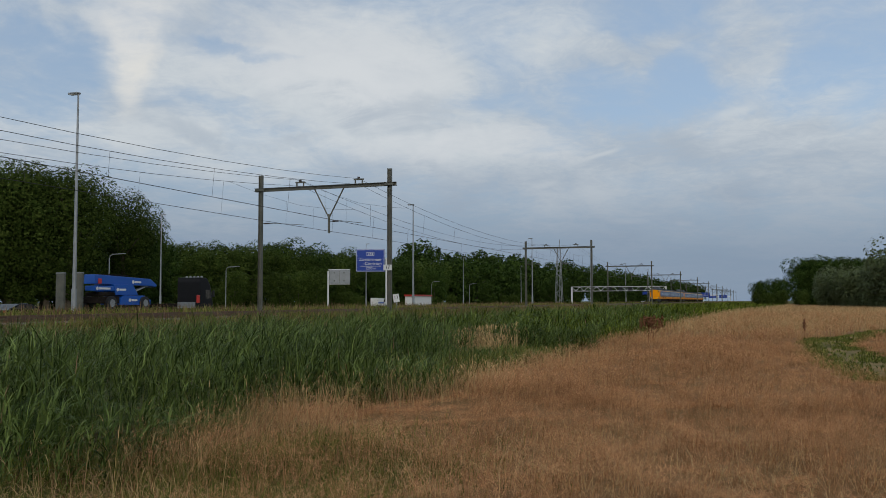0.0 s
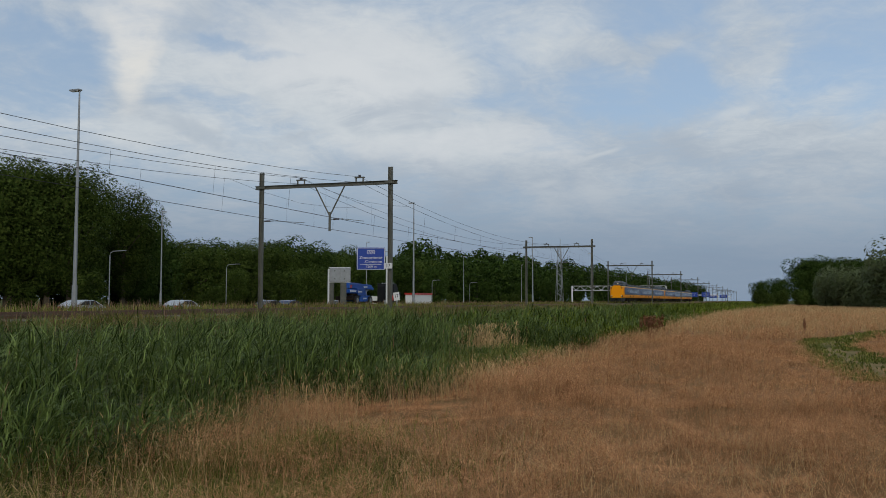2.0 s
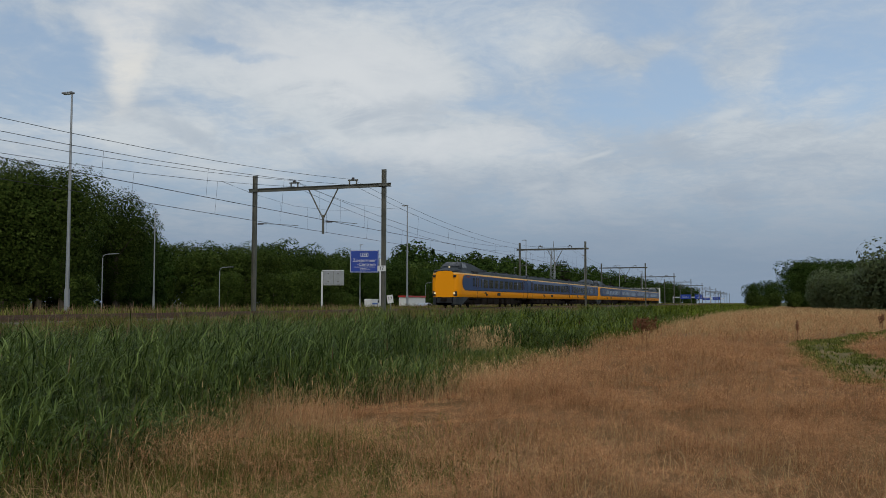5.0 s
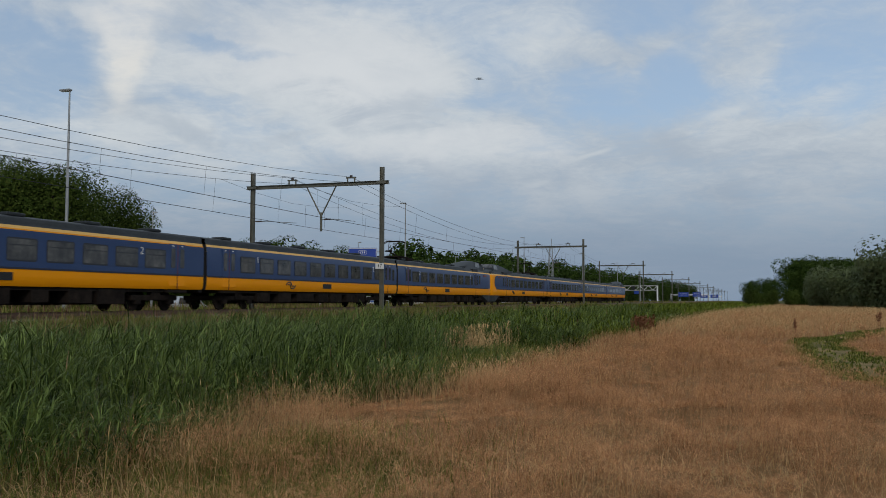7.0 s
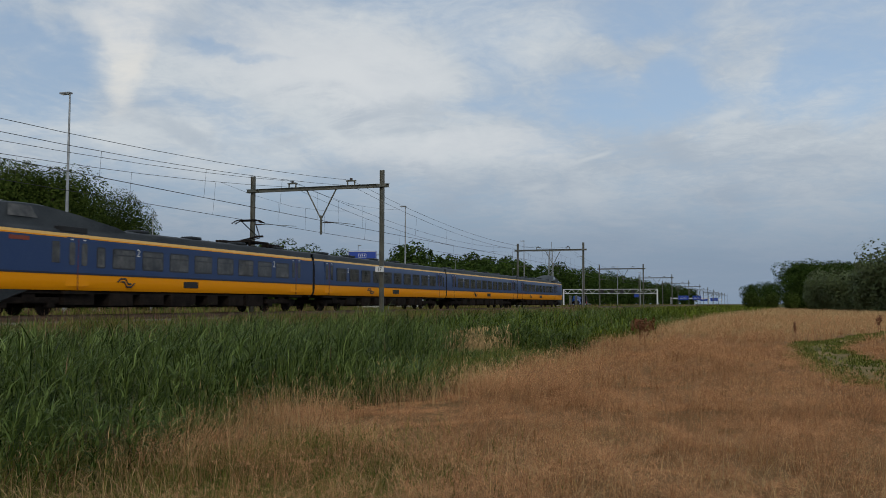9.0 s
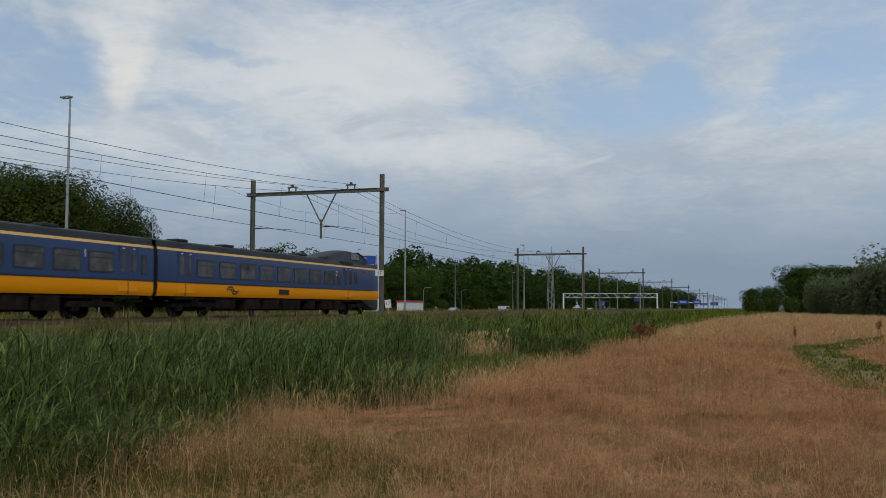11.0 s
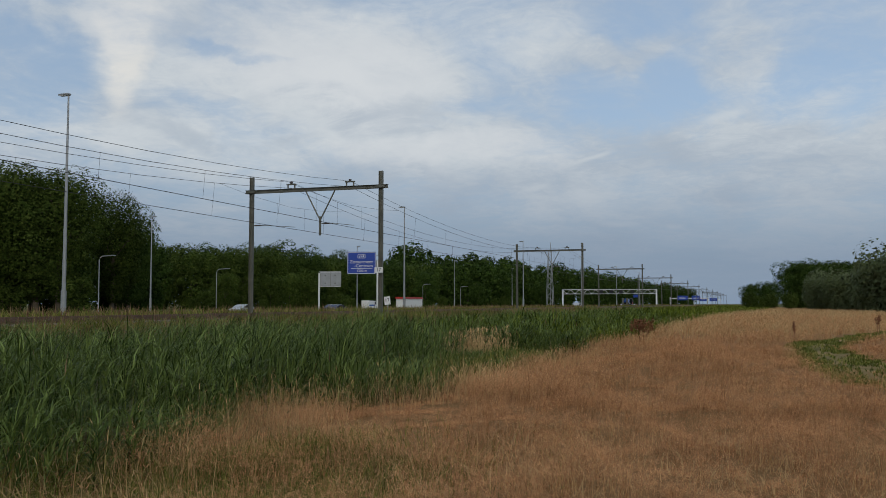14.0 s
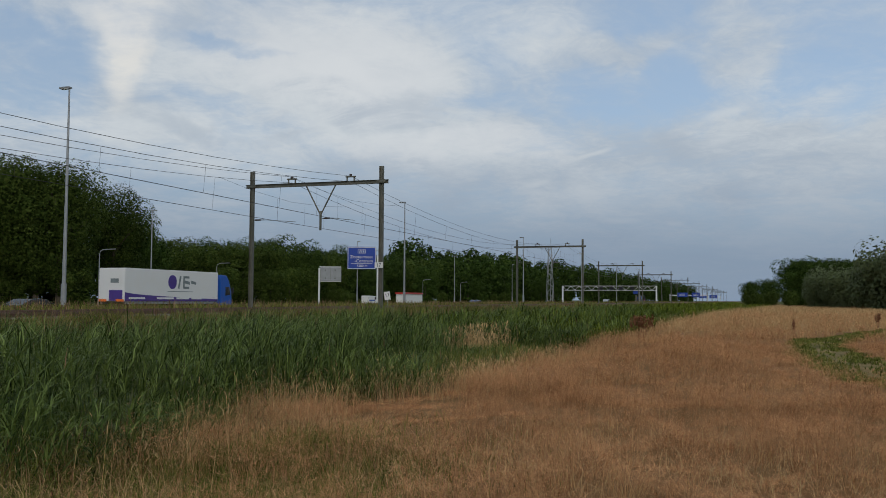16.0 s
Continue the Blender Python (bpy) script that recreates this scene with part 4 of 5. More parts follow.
def build_board():
    s = thing("road_sign", "grey back of a folded sign board on one white post", "road sign")
    c, e = Vector((-44.9, 92.4, 4.42)), Euler((0, 0, radians(18))).to_matrix()
    bd = box("board", c, (2.35, 0.08, 1.55), M["galv"], s, "pale grey ribbed board", 0.02, e)
    for dz in (-0.45, 0.45):
        for dx in (-0.6, 0.5):
            box("clamp", c + e @ Vector((dx, -0.06, dz)), (0.14, 0.05, 0.12), M["steel"], bd, "", 0, e)
    box("seam", c + e @ Vector((0, -0.05, 0)), (0.03, 0.02, 1.5), M["steel"], bd, "", 0, e)
    q = c + e @ Vector((-1.3, 0.0, 0))
    rod("post", (q.x, q.y, 0), (q.x, q.y, 5.1), 0.10, M["white"], s, "white post")
    for dz in (-0.82, 0.82):
        rod("bracket", c + e @ Vector((-1.3, 0.06, dz)), c + e @ Vector((1.15, 0.06, dz)), 0.04, M["white"], s)


build_sign()
build_board()


def build_gantry(y, x0, x1, z0, z1):
    g = thing("sign_gantry", "white lattice sign gantry over the motorway", "sign gantry")
    for x in (x0, x1):
        box("leg", (x, y, z1 / 2), (0.55, 0.5, z1), M["white"], g, "", 0.03)
    for z in (z0, z1):
        for dy in (-0.5, 0.5):
            box("chord", ((x0 + x1) / 2, y + dy, z), (x1 - x0, 0.16, 0.18), M["white"], g)
    n = 22
    bm = bmesh.new()
    for i in range(n):
        a, b = x0 + (x1 - x0) * i / n, x0 + (x1 - x0) * (i + 1) / n
        p = (a, y - 0.5, z0 if i % 2 else z1)
        q = (b, y - 0.5, z1 if i % 2 else z0)
        add_rod(bm, p, q, 0.09, seg=6)
    to_bm(bm, "lattice", M["white"], g)
    for f in (0.42, 0.53, 0.63, 0.75):
        x = x0 + (x1 - x0) * f
        box("signal_screen", (x, y - 0.75, (z0 + z1) / 2), (1.5, 0.35, 1.5), M["black"], g, "black signal screen", 0.05)
    box("small_sign", (x0 + (x1 - x0) * 0.79, y - 0.8, z0 - 0.9), (2.2, 0.1, 1.1), M["sign_blue"], g, "small blue sign with a white field")


build_gantry(362, -72.5, -35.5, 5.6, 7.3)


def far_gantry(y, panels):
    g = thing("sign_gantry", "distant gantry with large blue direction signs", "sign gantry")
    for x in (-78, -42):
        box("leg", (x, y, 4.2), (0.6, 0.6, 8.4), M["white"], g)
    box("beam", (-60, y, 7.0), (36, 0.8, 0.8), M["white"], g)
    for x, w in panels:
        p = box("blue_panel", (x, y - 0.7, 7.4), (w, 0.2, 4.4), M["sign_blue"], g, "large blue direction panel")
        for dz in (-0.5, 0.7):
            box("print_bar", (x, y - 0.83, 7.4 + dz), (w * 0.6, 0.03, 0.28), M["white"], p)


far_gantry(930, ((-66, 10), (-53, 8)))
far_gantry(1320, ((-66, 10), (-52, 10)))


def build_station():
    s = thing("roadside_shed", "low white roadside shed with a red fascia", "shed")
    box("shed_wall", (-95, 248, 1.6), (2.4, 15, 3.2), M["white"], s)
    box("fascia", (-95, 248, 3.35), (2.8, 15.6, 0.45), M["red"], s, "red roof fascia")
    v = thing("parked_van", "white van parked beside the motorway", "van")
    outline("body", [(-3, 0.5), (3, 0.5), (3, 1.2), (2.2, 1.5), (1.6, 2.4), (-3, 2.5)], -1, 1, M["white"], v, bevel=0.08)
    outline("window", [(2.0, 1.5), (1.5, 2.2), (0.8, 2.2), (0.8, 1.5)], 1.0, 1.02, M["glass"], v)
    box("blue_stripe", (1.01, -0.8, 1.3), (0.02, 3.6, 0.35), M["crane_blue"], v)
    for y in (-1.9, 1.9):
        rod("wheel", (0.8, y, 0.36), (1.02, y, 0.36), 0.36, M["black"], v, seg=14)
        rod("wheel", (-1.02, y, 0.36), (-0.8, y, 0.36), 0.36, M["black"], v, seg=14)
    v.location = (-92, 212, 0)


build_station()


def km_marker():
    s = thing("distance_marker", "small tilted white distance marker with black figures", "marker")
    e = Euler((0, radians(-8), radians(18))).to_matrix()
    box("post", (-31.6, 76.9, 1.1), (0.08, 0.08, 1.5), M["galv"], s)
    p = box("plate", (-31.6, 76.8, 1.95), (0.55, 0.03, 0.75), M["white"], s, "white plate with black figures", 0, e)
    text_mesh("figures", "17", Matrix.Translation((-31.6, 76.77, 1.98)) @ e.to_4x4() @ Euler((radians(90), 0, 0)).to_matrix().to_4x4(), 0.42, M["black"], p)


km_marker()
q = box("distance_plate", (X_NEAR - 0.05, PORTAL_Y - 0.2, 3.72), (0.55, 0.02, 0.34), M["white"], None, "", 0)
q.parent = portal
q.matrix_parent_inverse = portal.matrix_basis.inverted()
text_mesh("figures", "17", Matrix.Translation((X_NEAR - 0.05, PORTAL_Y - 0.214, 3.72)) @ Euler((radians(90), 0, 0)).to_matrix().to_4x4(), 0.30, M["black"], q)


def lattice_mast(x, y, h):
    m = thing("lattice_mast", "slim grey steel lattice mast", "mast")
    bm = bmesh.new()
    for sx in (-1, 1):
        for sy in (-1, 1):
            add_rod(bm, (sx * 0.75, sy * 0.75, 0), (sx * 0.3, sy * 0.3, h), 0.06, seg=6)
    for i in range(12):
        z0, z1 = h * i / 12, h * (i + 1) / 12
        for sy in (-1, 1):
            w0, w1 = 0.75 - 0.45 * i / 12, 0.75 - 0.45 * (i + 1) / 12
            s = 1 if i % 2 else -1
            add_rod(bm, (-w0 * s, sy * w0, z0), (w1 * s, sy * w1, z1), 0.035, seg=5)
    to_bm(bm, "frame", M["galv"], m)
    rod("antenna", (0.2, 0, h), (0.2, 0, h + 1.8), 0.06, M["galv"], m, seg=6)
    m.location = (x, y, 0)


lattice_mast(-41.0, 191, 13.0)


# ---- trees ----
def leaf_cloud(center, radii, n, size, r):
    """Leaf sprays near the skin of an uneven lobe."""
    d = r.normal(size=(n, 3))
    d /= np.linalg.norm(d, axis=1)[:, None]
    rad = r.uniform(0.70, 1.06, n) ** 0.6
    p = np.asarray(center) + d * rad[:, None] * np.asarray(radii)
    nrm = d + np.array((0, 0, 0.3)) + 0.25 * r.normal(size=(n, 3))
    nrm /= np.linalg.norm(nrm, axis=1)[:, None] + 1e-6
    a = np.cross(nrm, r.normal(size=(n, 3)))
    a /= np.linalg.norm(a, axis=1)[:, None] + 1e-6
    b = np.cross(nrm, a)
    s = size * r.uniform(0.5, 1.3, n)[:, None]
    q = np.stack([p - a * s * 0.62 - b * s * 0.2, p + b * s * 0.55, p + a * s * 0.66 - b * s * 0.2], 1)
    return q.reshape(-1, 3)


def make_tree(h, w, leaf, seed, lobes=26, per=120, size=0.55, base=0.18, name="tree", label="", narrow=0.0):
    r = np.random.default_rng(seed)
    t = thing("tree", label, "tree", "roadside woods")
    bm = bmesh.new()
    add_rod(bm, (0, 0, -0.3), (r.normal(0, 0.15), r.normal(0, 0.15), h * 0.45), 0.022 * h, 0.013 * h, 8)
    quads = []
    for i in range(lobes):
        f = (i + 0.5) / lobes
        z = h * (base + (0.90 - base) * f ** 0.85)
        prof = math.sin(math.pi * min(1, 0.22 + 0.78 * (1 - (z / h - base) / (1 - base)))) ** 0.7
        rad = w * 0.5 * prof * r.uniform(0.35, 0.95)
        a = i * 2.4 + r.uniform(-0.4, 0.4)
        c = (rad * math.cos(a), rad * math.sin(a), z)
        k = w * r.uniform(0.15, 0.29) * (0.75 + 0.5 * prof)
        quads.append(leaf_cloud(c, (k, k, k * r.uniform(0.75, 1.15)), per, size, r))
        if i % 3 == 0:
            z0 = min(z * 0.75, h * 0.6)
            add_rod(bm, (0, 0, z0 * 0.9), c, 0.007 * h, 0.002 * h, 5)
    to_bm(bm, "trunk", M["bark"], t, "grey-brown trunk with limbs")
    v = np.concatenate(quads)
    tri = np.arange(len(v)).reshape(-1, 3)
    cr = raw("crown", v, tri, leaf, kind="")
    cr.parent = t
    return t


def plant_woods():
    r = random.Random(11)
    kinds = {
        "poplar": [make_tree(20, 10, M["leaf_a"] if s == 2 else M["leaf_b"], s, 38, 480, 0.30, 0.13, label="tall green poplar at the edge of the woods") for s in (1, 2, 3)],
        "oak": [make_tree(15.2, 11, M["leaf_b"], s, 24, 260, 0.52, 0.03, label="broad olive-green tree in the roadside woods") for s in (4, 5, 6)],
        "dark": [make_tree(16.2, 10, M["leaf_a"], s, 24, 260, 0.54, 0.03, label="dense dark green tree in the roadside woods") for s in (7, 8)],
        "far": [make_tree(16.2, 10, M["leaf_a"], s, 22, 90, 0.85, 0.03, label="dense dark green tree in the distant woods") for s in (14, 15)],
        "bush": [make_tree(6, 5.5, M["leaf_b"], s, 16, 190, 0.36, 0.02, label="rounded green bush at the foot of the woods") for s in (9, 10)],
        "willow": [make_tree(8, 9, M["leaf_c"], s, 26, 280, 0.42, 0.02, label="pale green willow shrub at the field's edge") for s in (12, 13)],
    }
    used = set()

    def put(kind, x, y, s):
        i = r.randrange(len(kinds[kind]))
        src = kinds[kind][i]
        m = pose(x, y, 0, 0, 0, r.uniform(0, 360))
        if (kind, i) not in used:
            used.add((kind, i))
            src.matrix_basis = m
            src.scale = (s, s, s)
        else:
            src_scale = tuple(src.scale)
            src.scale = (s, s, s)
            copy_thing(src, m)
            src.scale = src_scale

    def row(kinds_, p, q, n, spread, s0, s1):
        for i in range(n):
            f = (i + r.uniform(0.2, 0.8)) / n
            put(r.choice(kinds_), p[0] + (q[0] - p[0]) * f + r.uniform(-spread, spread), p[1] + (q[1] - p[1]) * f + r.uniform(-spread, spread), r.uniform(s0, s1))

    for args in WOODS:
        row(*args)
    for kind, x, y, s in SINGLES:
        put(kind, x, y, s)


# kinds, from, to, how many, spread, smallest and largest scale
WOODS = [
    (("poplar",), (-140, 95), (-103, 120), 12, 3, 1.1, 1.26),
    (("poplar",), (-150, 110), (-112, 140), 10, 4, 1.12, 1.32),
    (("poplar", "dark"), (-113, 138), (-135, 180), 5, 4, 0.9, 1.1),
    (("bush",), (-135, 92), (-100, 118), 6, 3, 0.7, 1.1),
    # two low dark rows, added to fill the shaded gap beneath the poplars
    (("dark",), (-146, 106), (-110, 132), 9, 2, 0.42, 0.55),
    (("dark",), (-165, 118), (-118, 152), 9, 3, 0.6, 0.75),
    (("oak",), (-168, 200), (-130, 250), 12, 5, 1.0, 1.2),
    (("oak", "dark"), (-190, 225), (-140, 270), 10, 6, 1.15, 1.35),
    (("bush", "oak"), (-128, 180), (-112, 255), 10, 5, 0.45, 0.8),
    (("dark", "oak"), (-130, 250), (-122, 340), 14, 6, 0.95, 1.10),
    (("dark",), (-145, 265), (-135, 350), 12, 6, 1.06, 1.22),
    (("far",), (-122, 340), (-118, 520), 18, 7, 1.05, 1.35),
    (("far",), (-140, 350), (-130, 540), 14, 7, 1.35, 1.7),
    (("bush", "dark"), (-108, 230), (-100, 480), 16, 5, 0.5, 0.8),
    (("far",), (-116, 520), (-106, 900), 24, 8, 1.2, 1.7),
    (("far",), (-104, 900), (-90, 1500), 22, 9, 1.2, 1.7),
    (("dark",), (11, 292), (36, 300), 15, 2, 0.82, 0.9),
    (("dark",), (-1, 280), (6, 283), 4, 1.2, 0.42, 0.52),
    (("bush",), (-1, 276), (12, 278), 6, 1.0, 0.6, 0.8),
    (("dark",), (12, 306), (40, 312), 8, 2, 0.8, 0.9),
    (("willow",), (15, 260), (36, 200), 20, 4.0, 0.55, 1.15),
    (("willow", "dark"), (26, 215), (40, 170), 6, 3, 0.5, 0.68),
    (("dark",), (36, 300), (120, 330), 10, 5, 0.8, 1.0),
]
SINGLES = [("willow", 27.5, 200, 1.45), ("willow", 24.0, 209, 1.15), ("willow", 31.0, 190, 1.4), ("willow", 25.8, 204, 1.2)]
plant_woods()


# ---- vegetation of the ditch and the field ----
def field(n, x0, x1, y0, y1, power=1.0):
    """Scattered roots, denser towards the near end."""
    x = rng.uniform(x0, x1, n)
    y = y0 + (y1 - y0) * rng.uniform(0, 1, n) ** power
    keep = (y > 0.80 * -x - 3.0) & (x < 3.0 + 0.17 * y)
    return x[keep], y[keep]


LATTICE = np.random.default_rng(21).uniform(0, 1, (256, 256))


def patch(x, y, s, seed):
    """A slow, uneven field between 0 and 1, with humps about 3 / s metres apart."""
    u, v = np.asarray(x) * s * 0.5 + seed * 17.3, np.asarray(y) * s * 0.5 + seed * 9.1
    i, j = np.floor(u).astype(int), np.floor(v).astype(int)
    f, g = u - i, v - j
    f, g = f * f * (3 - 2 * f), g * g * (3 - 2 * g)
    a, b = LATTICE[i % 256, j % 256], LATTICE[(i + 1) % 256, j % 256]
    c, d = LATTICE[i % 256, (j + 1) % 256], LATTICE[(i + 1) % 256, (j + 1) % 256]
    return (a * (1 - f) + b * f) * (1 - g) + (c * (1 - f) + d * f) * g


def roots_at(x, y, dz=0.0):
    return np.stack([x, y, ground_z(x, y) + dz], 1)


def reed_top(x, y):
    """Height of the reeds above the water's edge."""
    return np.interp(x, [-21, -18.5, -16, -12, -9, -7.4, -6.2], [0.35, 0.68, 1.22, 1.42, 1.48, 1.25, 0.75]) * np.where((x > -7.9) & (y > 16) & (y < 27), 0.5, 1.0) * (0.74 + 0.30 * patch(x, y, 0.6, 2.0) + 0.16 * patch(x, y, 2.1, 1.0))


def edge(y):
    """Where the reeds end and the dry grass begins."""
    return np.interp(y, [0, 7, 12, 14.5, 19, 27, 35, 64, 124, 314, 600], [-5.6, -5.7, -6.6, -5.3, -5.8, -5.4, -4.9, -5.4, -3.5, 8.5, 20]) + 0.25 * np.sin(y * 0.9 + 1)


def build_reeds():
    out, blue, plumes = [], [], []
    for n, y0, y1, wid, leaves, segs in ((12500, 6, 30, 0.017, 10, 3), (9500, 28, 75, 0.033, 7, 3), (8000, 70, 190, 0.075, 4, 3), (6000, 180, 520, 0.16, 3, 2)):
        x, y = field(n, -19.5, -4.6 if y1 < 100 else 8.0, y0, y1)
        thick = 0.6 * patch(x, y, 1.5, 3.0) + 0.4 * patch(x, y, 3.6, 7.0)
        k = (x < edge(y)) & (rng.uniform(0, 1, len(x)) < np.clip(4.5 * thick - 1.3, 0.06, 1))
        x, y, thick = x[k], y[k], thick[k]
        h = reed_top(x, y) * rng.uniform(0.78, 1.08, len(x)) * (0.66 + 0.62 * thick)
        root = roots_at(x, y)
        lean = rng.uniform(0.02, 0.22, len(x))
        az = rng.normal(0.3, 1.0, len(x))
        out.append(blades(root, h, np.full(len(x), wid * 0.4), lean, 2, az))
        for i in range(leaves):
            f = 0.12 + 0.86 * ((i + rng.uniform(0, 1, len(x))) / leaves) ** 0.8
            rt = root.copy()
            rt[:, 2] += h * f * 0.95
            rt[:, 0] += np.cos(az) * h * lean * f * f
            rt[:, 1] += np.sin(az) * h * lean * f * f
            lh = rng.uniform(0.30, 0.62, len(x)) * np.clip(h, 0.5, 1.3)
            bl = blades(rt, lh, wid * rng.uniform(0.6, 1.4, len(x)), rng.uniform(0.35, 1.9, len(x)), segs, az + rng.normal(0, 1.25, len(x)))
            (blue if (i % 3 != 0 and y0 < 20) or (i % 3 == 0 and y0 < 50) else out).append(bl)
        k = rng.uniform(0, 1, len(x)) < np.where(x < -13, 0.5, 0.03)
        rt = root[k].copy()
        rt[:, 2] += h[k] * 0.95
        plumes.append(blades(rt, rng.uniform(0.18, 0.32, k.sum()), np.full(k.sum(), wid * 0.8), rng.uniform(0.1, 0.7, k.sum()), 2))
    # a tussock of dead reed stems with drooping heads
    n = 620
    x, y = -8.0 + rng.normal(0, 0.5, n), 26.0 + rng.normal(0, 0.85, n)
    h = rng.uniform(0.55, 1.25, n)
    rt = roots_at(x, y)
    top = rt.copy()
    top[:, 2] += h * 0.9
    dead = [blades(rt, h, np.full(n, 0.016), rng.uniform(0.02, 0.35, n), 3), blades(top, np.full(n, 0.2), np.full(n, 0.024), rng.uniform(0.6, 1.6, n), 3)]
    raw("dead_reeds", *join(dead), M["straw"], "pale dead reed stems among the green reeds", "reeds")
    raw("reeds", *join(out), M["reed"], "dense green reeds filling the ditch", "reeds")
    raw("reeds", *join(blue), M["reed_blue"], "bluish green reed leaves at the near bank", "reeds")
    raw("reed_plumes", *join(plumes), M["plume"], "brown feathery reed plumes", "reeds")
    # a few yellowing reeds
    n = 130
    x, y = np.where(rng.uniform(0, 1, n) < 0.7, -6.5, -8.6) + rng.normal(0, 0.3, n), 16.3 + rng.normal(0, 0.5, n)
    raw("yellow_reeds", *blades(roots_at(x, y), rng.uniform(0.6, 1.15, n), np.full(n, 0.026), rng.uniform(0.2, 0.9, n), 3), M["reed_yellow"], "a few yellowing reed leaves at the ditch's edge", "reeds")
    # blue-green sedge tussocks at the near bank
    parts = []
    for cx, cy, n, hh in ((-6.35, 9.1, 900, 0.78), (-6.9, 10.1, 600, 0.85), (-5.9, 8.0, 350, 0.55), (-6.6, 14.6, 500, 0.7)):
        x, y = cx + rng.normal(0, 0.28, n), cy + rng.normal(0, 0.28, n)
        parts.append(blades(roots_at(x, y), hh * rng.uniform(0.6, 1.1, n), np.full(n, 0.008), rng.uniform(0.3, 1.3, n), 3, np.arctan2(y - cy, x - cx) + rng.normal(0, 0.5, n)))
    raw("sedge_tussocks", *join(parts), M["reed_blue"], "fine blue-green sedge tussocks below the reeds", "sedge")
    # brown litter where the reeds thin out
    x, y = rng.uniform(-9.5, -4.5, 16000), rng.uniform(6, 34, 16000)
    k = (x > edge(y) - 1.5) & (x < edge(y) + 0.25) & (patch(x, y, 1.3, 2.5) > 0.35)
    raw("dead_litter", *blades(roots_at(x[k], y[k]), rng.uniform(0.15, 0.6, k.sum()), np.full(k.sum(), 0.010), rng.uniform(0.4, 1.5, k.sum()), 3), M["litter"], "brown dead leaves at the foot of the reeds", "litter")


def build_bank_grass():
    out, brown = [], []
    for n, y0, y1, wid in ((16000, 16, 90, 0.03), (9000, 85, 300, 0.09), (4000, 280, 700, 0.25)):
        x, y = field(n, -21.4, -17.0, y0, y1)
        h = np.interp(x, [-21, -19.5, -17], [0.52, 0.62, 0.85]) * rng.uniform(0.5, 1.0, len(x)) * (0.7 + 0.6 * patch(x, y, 0.5, 1.0))
        bl = blades(roots_at(x, y), h, np.full(len(x), wid), rng.uniform(0.1, 0.8, len(x)), 2)
        out.append(bl)
        x, y = field(n * 3 // 4, -21.2, -15.0, y0, y1)
        h = np.interp(x, [-21, -19.5, -17], [0.55, 0.75, 0.98]) * rng.uniform(0.5, 1.1, len(x))
        brown.append(blades(roots_at(x, y), h, np.full(len(x), wid * 0.7), rng.uniform(0.05, 0.5, len(x)), 2))
    x, y = field(15000, -21.5, -19.6, 14, 130)
    k = rng.uniform(0, 1, len(x)) < 0.3
    brown.append(blades(roots_at(x[k], y[k]), rng.uniform(0.4, 0.95, k.sum()), np.full(k.sum(), 0.022), rng.uniform(0.05, 0.5, k.sum()), 2))
    out.append(blades(roots_at(x, y), rng.uniform(0.3, 0.7, len(x)) * (0.55 + 0.9 * patch(x, y, 0.9, 5.0)), np.full(len(x), 0.03), rng.uniform(0.1, 0.8, len(x)), 2))
    x, y = field(16000, -21.7, -20.6, 18, 75)
    out.append(blades(roots_at(x, y), rng.uniform(0.30, 0.62, len(x)) * (0.6 + 0.7 * patch(x, y, 1.1, 9.0)), np.full(len(x), 0.022), rng.uniform(0.1, 0.8, len(x)), 2))
    for n, y0, y1, wid in ((16000, 20, 160, 0.06), (6000, 150, 500, 0.2)):
        x = rng.uniform(-46, -31.2, n)
        y = rng.uniform(y0, y1, n)
        h = rng.uniform(0.30, 0.78, n)
        out.append(blades(roots_at(x, y), h, np.full(n, wid), rng.uniform(0.1, 0.8, n), 2))
        k = rng.uniform(0, 1, n) < 0.45
        brown.append(blades(roots_at(x[k], y[k] + 0.2), h[k] * 1.25, np.full(k.sum(), wid * 0.7), rng.uniform(0.05, 0.5, k.sum()), 2))
    raw("bank_grass", *join(out), M["green"], "green grass on the railway bank", "grass")
    raw("bank_stalks", *join(brown), M["plume"], "brown seeding stalks on the railway bank", "grass")


def field_height(x, y):
    """Height of the dry grass, in humps and hollows of three sizes."""
    a, b = 0.946 * x + 0.324 * y, 0.946 * y - 0.324 * x
    p = 0.40 * patch(a, b * 1.5, 1.2, 4.0) + 0.38 * patch(a, b * 1.5, 3.2, 1.0) + 0.22 * patch(a, b, 7.0, 3.0)
    return 0.40 * np.clip(5.2 * p - 1.68, 0.10, 1.8) * np.where((x > 0.2) & (y > 11) & (y < 30), 0.75, 1.0)


